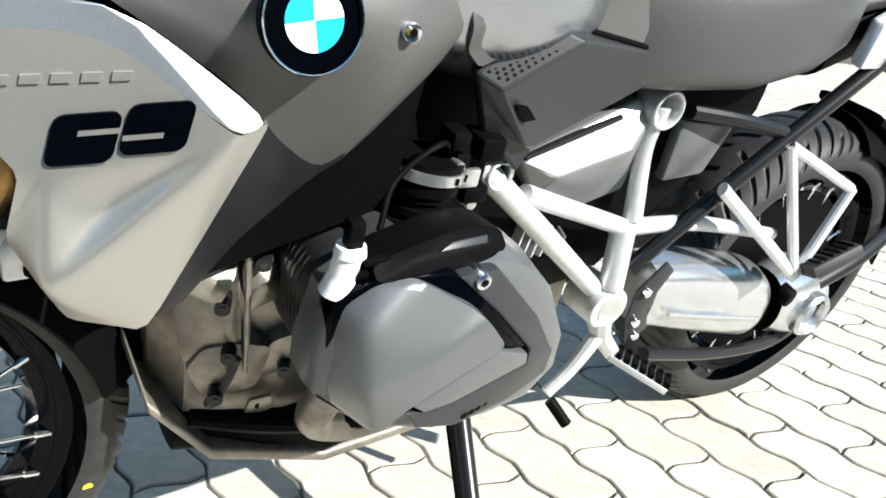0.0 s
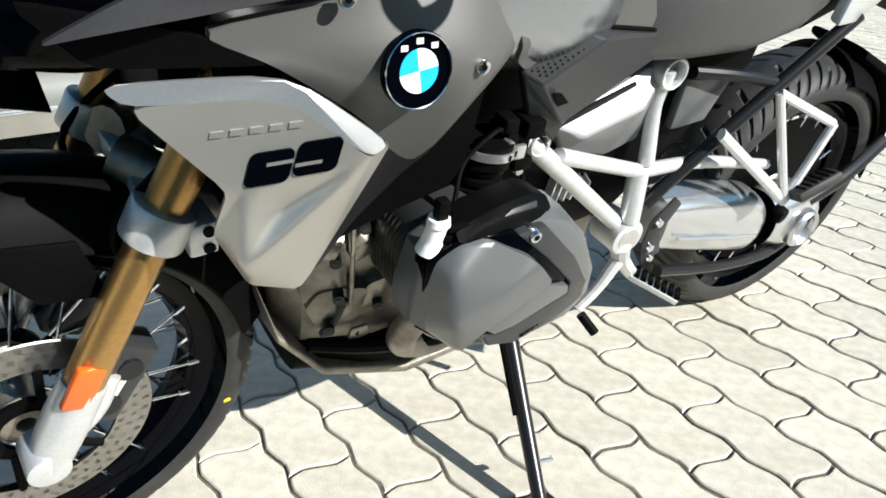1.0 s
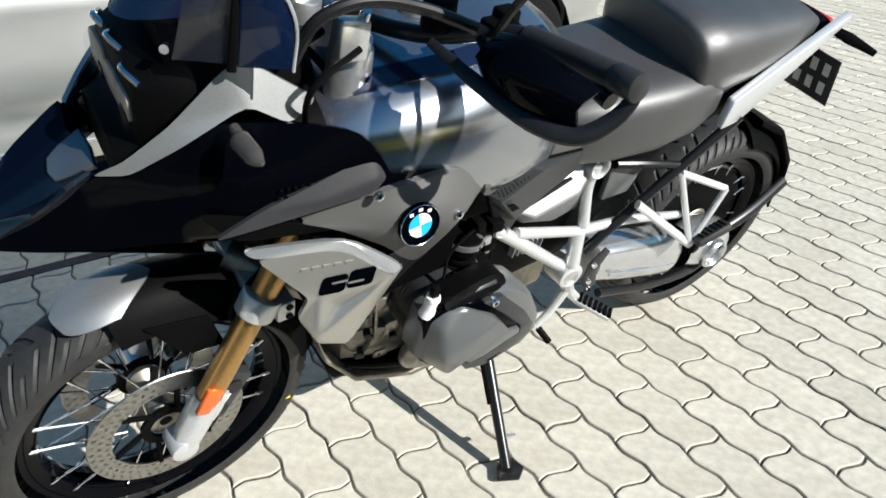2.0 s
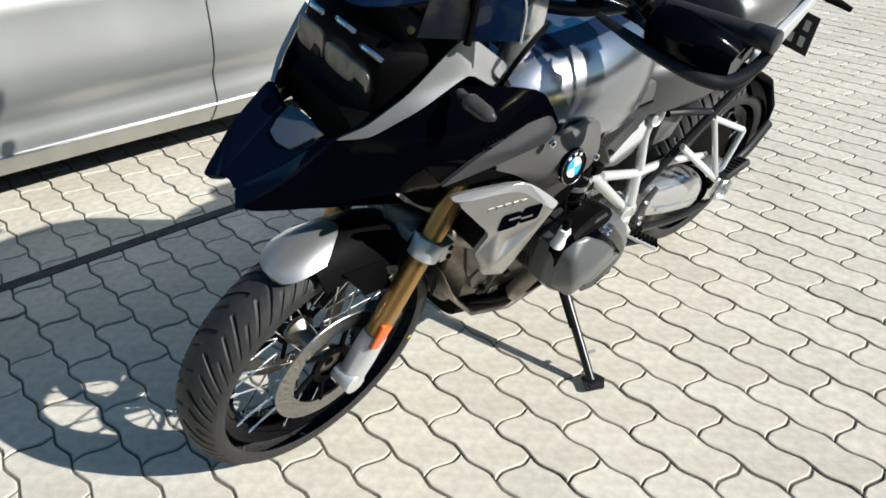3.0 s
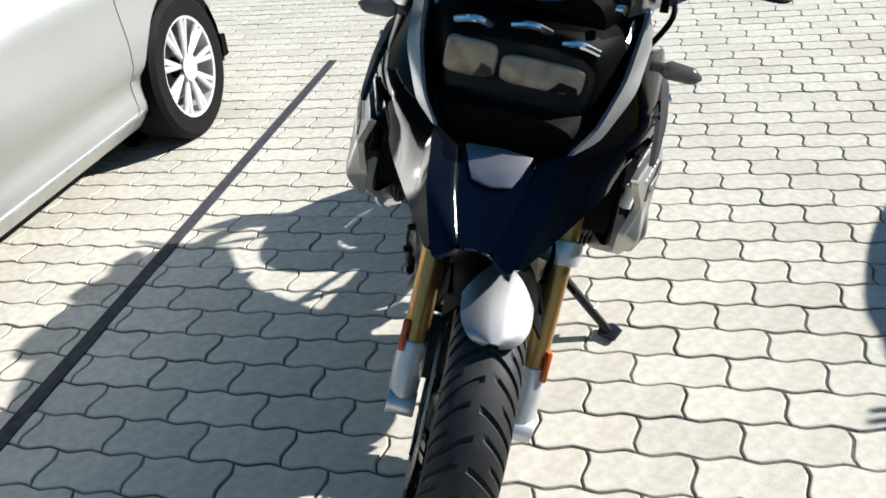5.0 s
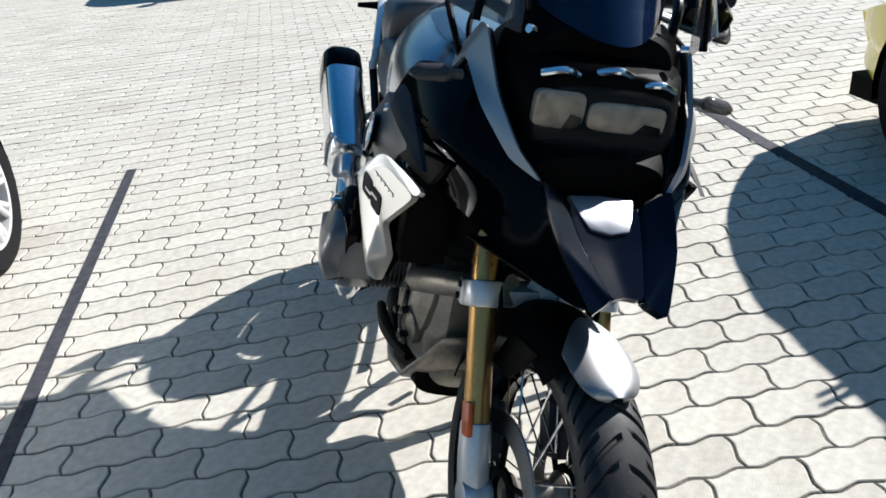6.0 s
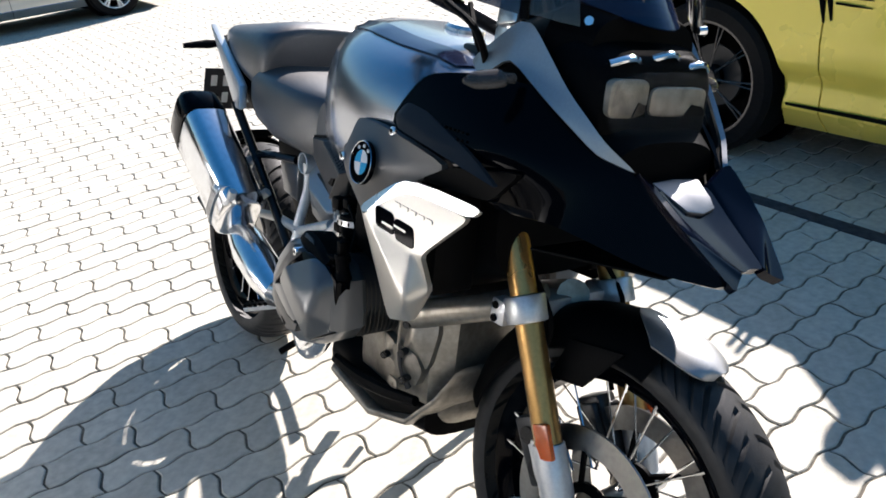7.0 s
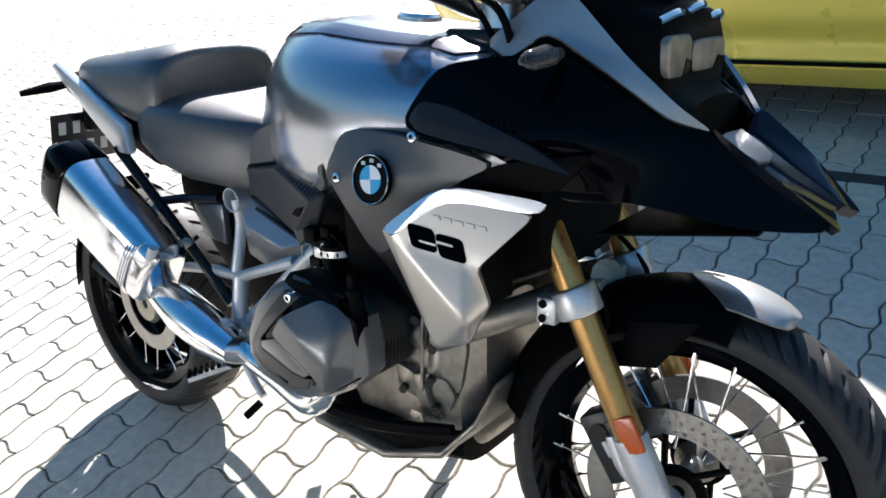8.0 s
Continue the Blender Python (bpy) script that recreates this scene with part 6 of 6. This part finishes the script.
# ---- parked cars ----
def car(name, label, paint, place, wheel_mat, front_x, rear_x, nose, tail, half=0.90, wheel_r=0.325, door_cuts=(), spokes=10, glass_line=0.98, roof=1.46, trim=True, rim_share=0.71, mirror_back=0.62, mirror_out=0.10, mirror_up=0.07):
    """A saloon or hatchback, x ahead, y left, z up; the body is split at the door cuts, wheels have open spokes."""
    body = empty(name, m=place)
    tagged(body, label, "car", group="parked cars")
    prof = ((0.175, -0.135), (0.215, -0.095), (0.265, -0.052), (0.285, -0.040), (0.40, -0.052), (0.46, -0.012), (0.56, 0.0), (0.66, -0.006), (0.74, -0.010), (0.765, -0.004), (0.80, -0.016), (0.90, -0.045))
    prof = tuple(q for q in prof if q[0] < glass_line - 0.03) + ((glass_line, -0.075),)
    zs = [z for z, _ in prof]
    ds = [d for _, d in prof]

    def skin(x, z):
        taper = 0.0
        if x > front_x - 0.1:
            taper = ((x - front_x + 0.1) / (nose - front_x + 0.1)) ** 2.4 * 0.30
        if x < rear_x + 0.1:
            taper = ((rear_x + 0.1 - x) / (rear_x + 0.1 - tail)) ** 2.4 * 0.26
        return half + float(np.interp(z, zs, ds)) - taper

    def top(x):
        mid_f, mid_r = front_x - 0.55, rear_x - 0.1
        if x > mid_f:
            return glass_line - 0.28 * ((x - mid_f) / (nose - mid_f)) ** 1.7
        if x < mid_r:
            return glass_line - 0.16 * ((mid_r - x) / (mid_r - tail)) ** 2
        return glass_line

    arch = wheel_r + 0.045
    cuts = [tail] + sorted(door_cuts) + [nose]
    for s in (-1, 1):
        for a, b in zip(cuts, cuts[1:]):
            bm = bmesh.new()
            nx = max(4, int((b - a - 0.007) / 0.055))
            xs = np.linspace(a + 0.0035, b - 0.0035, nx + 1)
            zz = np.linspace(0, 1, 25)
            grid, inside = [], []
            for x in xs:
                col, ins = [], []
                for u in zz:
                    z = 0.175 + (top(x) - 0.175) * u
                    px, pz, hit = x, z, False
                    for cx in (front_x, rear_x):
                        d = math.hypot(px - cx, pz - wheel_r)
                        if d < arch:
                            hit = True
                            k = arch / max(d, 1e-4)
                            px, pz = cx + (px - cx) * k, wheel_r + (pz - wheel_r) * k
                            if pz < 0.175:
                                pz = 0.175
                    px = min(max(px, a + 0.0035), b - 0.0035)
                    col.append(bm.verts.new((px, s * skin(px, pz), pz)))
                    ins.append(hit)
                grid.append(col)
                inside.append(ins)
            for i in range(nx):
                for j in range(24):
                    if inside[i][j] and inside[i + 1][j] and inside[i][j + 1] and inside[i + 1][j + 1]:
                        continue
                    bm.faces.new((grid[i][j], grid[i + 1][j], grid[i + 1][j + 1], grid[i][j + 1]))
            bmesh.ops.delete(bm, geom=[v for v in bm.verts if not v.link_faces], context='VERTS')
            bmesh.ops.remove_doubles(bm, verts=bm.verts, dist=0.0004)
            bnd = [e for e in bm.edges if len(e.link_faces) == 1]
            ret = bmesh.ops.extrude_edge_only(bm, edges=bnd)
            for v in ret["geom"]:
                if isinstance(v, bmesh.types.BMVert):
                    v.co.y -= s * 0.028
            label_ = "door" if a in door_cuts and b in door_cuts else "wing"
            part("door" if label_ == "door" else "wing_panel", bm, paint, body, angle=28)
    # bonnet, boot, roof and glass
    bm = bmesh.new()
    rows = []
    for x in np.linspace(tail, nose, 46):
        w = skin(x, top(x)) - 0.003
        rows.append([Vector((x, w * u, top(x) + 0.035 * (1 - u * u))) for u in np.linspace(-1, 1, 13)])
    loft(bm, rows, cap=False, closed=False)
    part("deck", bm, paint, body, angle=40)
    bm = bmesh.new()
    for x, sgn in ((nose, 1), (tail, -1)):
        pts = [Vector((x, skin(x, z) * u, z)) for z in (0.175, top(x)) for u in (np.linspace(-1, 1, 9) if z < 0.2 else np.linspace(1, -1, 9))]
        slab(bm, pts, (sgn * 0.03, 0, 0))
    part("bumper", bm, paint, body, bevel=0.01)
    bm = bmesh.new()
    g0, g1 = front_x - 0.66, rear_x - 0.25
    stations = ((g0, 0.02, 0.80), (g0 - 0.45, roof - glass_line - 0.08, 0.64), (g0 - 0.80, roof - glass_line, 0.60), (g1 + 0.55, roof - glass_line - 0.01, 0.60), (g1 + 0.15, roof - glass_line - 0.12, 0.62), (g1 - 0.12, 0.02, 0.74))
    rings = []
    for x, h, w in stations:
        base = half - 0.085
        rings.append([Vector((x, -base, glass_line)), Vector((x, -base + (base - w) * 0.55, glass_line + h * 0.6)), Vector((x, -w, glass_line + h)), Vector((x, 0, glass_line + h + 0.03)), Vector((x, w, glass_line + h)),
                      Vector((x, base - (base - w) * 0.55, glass_line + h * 0.6)), Vector((x, base, glass_line))])
    loft(bm, rings)
    part("cabin_glass", bm, M_CARGLASS, body, "dark cabin glass", bevel=0.02, segments=3)
    bm = bmesh.new()
    rr = []
    for x, h, w in stations[1:5]:
        rr.append([Vector((x, (w + 0.012) * u, glass_line + h + 0.030 * (1 - u * u) + 0.008)) for u in np.linspace(-1, 1, 9)])
    loft(bm, [r + [p - Vector((0, 0, 0.02)) for p in r[::-1]] for r in rr])
    part("roof", bm, paint, body, bevel=0.004)
    for s in (-1, 1):
        for x in (g0 - 0.86, g1 + 0.9):
            bm = bmesh.new()
            tube(bm, [(x, s * (half - 0.080), glass_line), (x - 0.03, s * 0.70, glass_line + 0.27), (x - 0.05, s * 0.605, roof)], 0.022, 8)
            part("pillar", bm, M_BLACK, body, "dark door pillar")
    # floor and wheel liners
    bm = bmesh.new()
    add_box(bm, (nose + tail) / 2, 0, 0.225, nose - tail - 0.3, 2 * half - 0.34, 0.11)
    part("underbody", bm, M_BLACK, body, "dark underbody")
    for s in (-1, 1):
        for cx in (front_x, rear_x):
            bm = bmesh.new()
            rings = []
            for k in range(15):
                a = math.pi * (-0.08 + 1.16 * k / 14)
                rings.append([Vector((cx + (arch + 0.004) * math.cos(a), s * (half - 0.035), wheel_r + (arch + 0.004) * math.sin(a))), Vector((cx + (arch + 0.004) * math.cos(a), s * (half - 0.32), wheel_r + (arch + 0.004) * math.sin(a)))])
            loft(bm, rings, cap=False, closed=False)
            slab(bm, [Vector((cx + arch * math.cos(a), s * (half - 0.30), wheel_r + arch * math.sin(a))) for a in (2 * math.pi * k / 20 for k in range(20))], (0, -s * 0.01, 0))
            part("wheel_liner", bm, M_BLACK, body, "black wheel arch liner")
            wm = pose(cx, s * (half - 0.115), wheel_r)
            t = bmesh.new()
            lathe(t, [(wheel_r * (rim_share - 0.01), -0.10), (wheel_r * 0.93, -0.105), (wheel_r, -0.085), (wheel_r, 0.085), (wheel_r * 0.93, 0.105), (wheel_r * (rim_share - 0.01), 0.10)], 56)
            w = part("wheel", t, M_CARTYRE, body, "road wheel with black tyre", wm)
            t = bmesh.new()
            rim_r = wheel_r * rim_share
            lathe(t, [(rim_r - 0.016, -0.095), (rim_r + 0.002, -0.10), (rim_r + 0.002, 0.10), (rim_r - 0.016, 0.095), (rim_r - 0.024, 0.04), (rim_r - 0.024, -0.04)], 48)
            part("rim_barrel", t, wheel_mat, w)
            t = bmesh.new()
            yo = s * 0.075
            lathe(t, [(0.0005, yo - 0.02), (0.062, yo - 0.02), (0.055, yo + s * 0.012), (0.030, yo + s * 0.018), (0.0005, yo + s * 0.018)], 24)
            part("wheel_hub", t, wheel_mat, w)
            for k in range(spokes):
                a = 2 * math.pi * k / spokes
                for da in (((-0.10, 0.02), (0.10, -0.02)) if trim else ((-0.05, 0.05), (0.05, -0.05))):
                    t = bmesh.new()
                    ca, cb = a + da[1] * 2, a + da[0]
                    rod(t, (0.045 * math.cos(ca), yo, 0.045 * math.sin(ca)), ((rim_r - 0.010) * math.cos(cb), yo + s * 0.012, (rim_r - 0.010) * math.sin(cb)), 0.011 if trim else 0.005, 0.014 if trim else 0.0045, 8)
                    part("rim_spoke", t, wheel_mat, w)
            t = bmesh.new()
            lathe(t, [(0.05, yo - s * 0.06), (0.14, yo - s * 0.06), (0.14, yo - s * 0.075), (0.05, yo - s * 0.075)], 32)
            part("car_brake_disc", t, M_HEADDARK, w, "grey brake disc")
    if trim:
        for s in (-1, 1):
            bm = bmesh.new()
            xs = np.linspace(rear_x + arch + 0.06, front_x - arch - 0.05, 12)
            tube(bm, [(x, s * (skin(x, 0.275) + 0.001), 0.275) for x in xs], 0.006, 8, 3)
            part("sill_trim", bm, M_CHROME, body, "bright sill trim")
    # door handles at the rear edge of each door
    for s in (-1, 1):
        for a, b in zip(cuts[1:-1], cuts[2:-1]):
            x = a + 0.10
            y = skin(x, 0.83)
            bm = bmesh.new()
            tube(bm, [(x - 0.02, s * (y - 0.004), 0.83), (x + 0.01, s * (y + 0.028), 0.835), (x + 0.14, s * (y + 0.030), 0.838), (x + 0.18, s * (y - 0.004), 0.838)], 0.0125, 10, flat=0.8)
            part("door_handle", bm, paint, body, "body-coloured door handle")
            bm = bmesh.new()
            loft(bm, [[Vector((x + 0.08 + 0.075 * math.cos(q) * f, s * (y + 0.001), 0.832 + 0.034 * math.sin(q) * f)) for q in (2 * math.pi * k / 20 for k in range(20))] for f in (1.0, 0.9)], cap=False)
            part("handle_cup", bm, M_BLACK, body)
        x, zm = front_x - mirror_back, glass_line + mirror_up
        bm = bmesh.new()
        tube(bm, [(x, s * (half - 0.07), zm - 0.05), (x, s * (half - 0.05 + 0.8 * mirror_out), zm - 0.03)], 0.02, 8)
        loft(bm, [[Vector((x + 0.05 + dx, s * (half + mirror_out) + 0.10 * f * math.cos(q), zm + 0.065 * f * math.sin(q))) for q in (2 * math.pi * k / 18 for k in range(18))] for dx, f in ((0.06, 0.5), (0.035, 0.9), (-0.03, 1.0))])
        part("door_mirror", bm, paint, body, "body-coloured door mirror")
    return body


car("car", "silver metallic saloon parked beside the motorcycle", M_CARSILVER, pose(0, 2.365, 0), M_ALLOY, 1.39, -1.42, 2.22, -2.25,
                 door_cuts=(-1.05, -0.095, 0.95), spokes=9)
yellow_car = car("car", "mustard yellow hatchback with black wheels, parked", M_CARYELLOW, pose(0, -3.09, 0), M_DARKALLOY, 0.83, -1.72, 1.68, -2.45, half=0.88, wheel_r=0.345,
                 door_cuts=(-1.15, -0.62, 0.28), spokes=10, trim=False, roof=1.33, glass_line=0.80, rim_share=0.77, mirror_back=0.97, mirror_out=0.01, mirror_up=0.09)
# two dark curved decal strokes with bars on the yellow car's wing, and a pale sill line
for k in range(2):
    bm = bmesh.new()
    x0 = 0.245 + 0.030 * k
    tube(bm, [(x0 + 0.045, 0.872, 0.84 - 0.01 * k), (x0 + 0.020, 0.876, 0.76 - 0.01 * k), (x0, 0.880, 0.66 - 0.01 * k)], [0.010, 0.013, 0.004], 8, flat=0.3)
    part("decal_stroke", bm, M_BLACK, yellow_car, "dark curved decal stroke")
    bm = bmesh.new()
    tube(bm, [(0.235, 0.876, 0.752 - 0.028 * k), (0.165, 0.876, 0.747 - 0.028 * k), (0.095, 0.876, 0.742 - 0.028 * k)], [0.008, 0.008, 0.003], 8, flat=0.3)
    part("decal_bar", bm, M_BLACK, yellow_car, "dark decal bar")
bm = bmesh.new()
tube(bm, [(x, 0.845, 0.300) for x in (-1.3, -0.6, 0.0, 0.42)], [0.012, 0.014, 0.014, 0.010], 8, flat=0.5)
part("sill_strip", bm, M_BLACK, yellow_car, "dark sill groove")
car("car", "silver car parked across the yard", M_CARSILVER, pose(10.35, -0.25, 0, 0, 0, 90), M_ALLOY, 1.3, -1.3, 2.1, -2.1, door_cuts=(-1.0, -0.1, 0.85), spokes=7)

# ---- block paving, laid last ----
GAP, CHAMFER, DROP = 0.0030, 0.0034, 0.0040


def crook(t):
    """A wave with straightened flanks, one block's width long."""
    return math.asin(0.94 * math.sin(2 * math.pi * t / PAVER_W)) / math.asin(0.94)


def block(n_long, n_short):
    """One wavy block with a chamfered rim; u runs along the row (about -y), v across it (about +x)."""
    def place(u, v, inset, z):
        uu, vv = u * (PAVER_L / 2 - inset), v * (PAVER_W / 2 - inset)
        return (vv + 0.0068 * crook(uu), uu - 0.0085 * crook(vv), z)
    cols = [-1 + 2 * k / n_long for k in range(n_long + 1)]
    rows = [-1 + 2 * k / n_short for k in range(n_short + 1)]
    verts = [place(u, v, GAP + CHAMFER, 0.0) for v in rows for u in cols]
    w = n_long + 1
    faces = [(r * w + c, r * w + c + 1, r * w + w + c + 1, r * w + w + c) for r in range(n_short) for c in range(n_long)]
    rim = [(k, 0) for k in range(n_long)] + [(n_long, k) for k in range(n_short)] + [(n_long - k, n_short) for k in range(n_long)] + [(0, n_short - k) for k in range(n_short)]
    loop = [r * w + c for c, r in rim]
    for inset, z in ((GAP + 0.001, -0.0018), (GAP, -DROP)):
        base = len(verts)
        verts += [place(cols[c], rows[r], inset, z) for c, r in rim]
        new_loop = list(range(base, base + len(rim)))
        n = len(rim)
        faces += [(loop[k], new_loop[k], new_loop[(k + 1) % n], loop[(k + 1) % n]) for k in range(n)]
        loop = new_loop
    me = bpy.data.meshes.new("paver")
    me.from_pydata(verts, [], faces)
    bmx = bmesh.new()
    bmx.from_mesh(me)
    bmesh.ops.recalc_face_normals(bmx, faces=bmx.faces)
    bmx.faces.ensure_lookup_table()
    if bmx.faces[0].normal.z < 0:
        bmesh.ops.reverse_faces(bmx, faces=bmx.faces)
    bmx.to_mesh(me)
    bmx.free()
    me.materials.append(M_PAVER)
    return me, verts, [tuple(p.vertices) for p in me.polygons]


near_block, near_v, near_f = block(16, 8)
_, far_v, far_f = block(8, 4)
rng = np.random.RandomState(4)
rest_v, rest_f = [], []
paving = empty("pavement")
tagged(paving, "pale wavy concrete block paving, sunlit", "pavement", kind="structure")
count = 0
for r in range(-48, 112):
    for k in range(-40, 34):
        a = 2 * k + (r % 2) + 1
        u, v = JOINT_U + a * PAVER_L / 2, JOINT_V + r * PAVER_W
        p = ROW @ Vector((v, u, 0))
        if p.y > 3.5 and p.x < 2:
            continue
        dz = float(rng.normal(0, 0.0008))
        tx, ty = rng.normal(0, 0.004, 2)
        m = Matrix.Translation((p.x, p.y, dz)) @ ROW @ Euler((tx, ty, rng.normal(0, 0.005))).to_matrix().to_4x4()
        near = (p - Vector((-0.2, -0.3, 0))).length
        if count < 300 and (p - Vector((-0.35, -0.15, 0))).length < 1.08:
            ob = new("paver", near_block)
            ob.parent = paving
            ob.matrix_basis = m
            count += 1
        else:
            vs_, fs_ = (near_v, near_f) if near < 2.0 else (far_v, far_f)
            base = len(rest_v)
            rest_v.extend((m @ Vector(q))[:] for q in vs_)
            rest_f.extend(tuple(base + i for i in f) for f in fs_)
rest = bpy.data.meshes.new("paving_field")
rest.from_pydata(rest_v, [], rest_f)
rest.materials.append(M_PAVER)
field = new("paving_field", rest)
field.parent = paving
tagged(field, "pale wavy concrete paving blocks", kind="stuff")
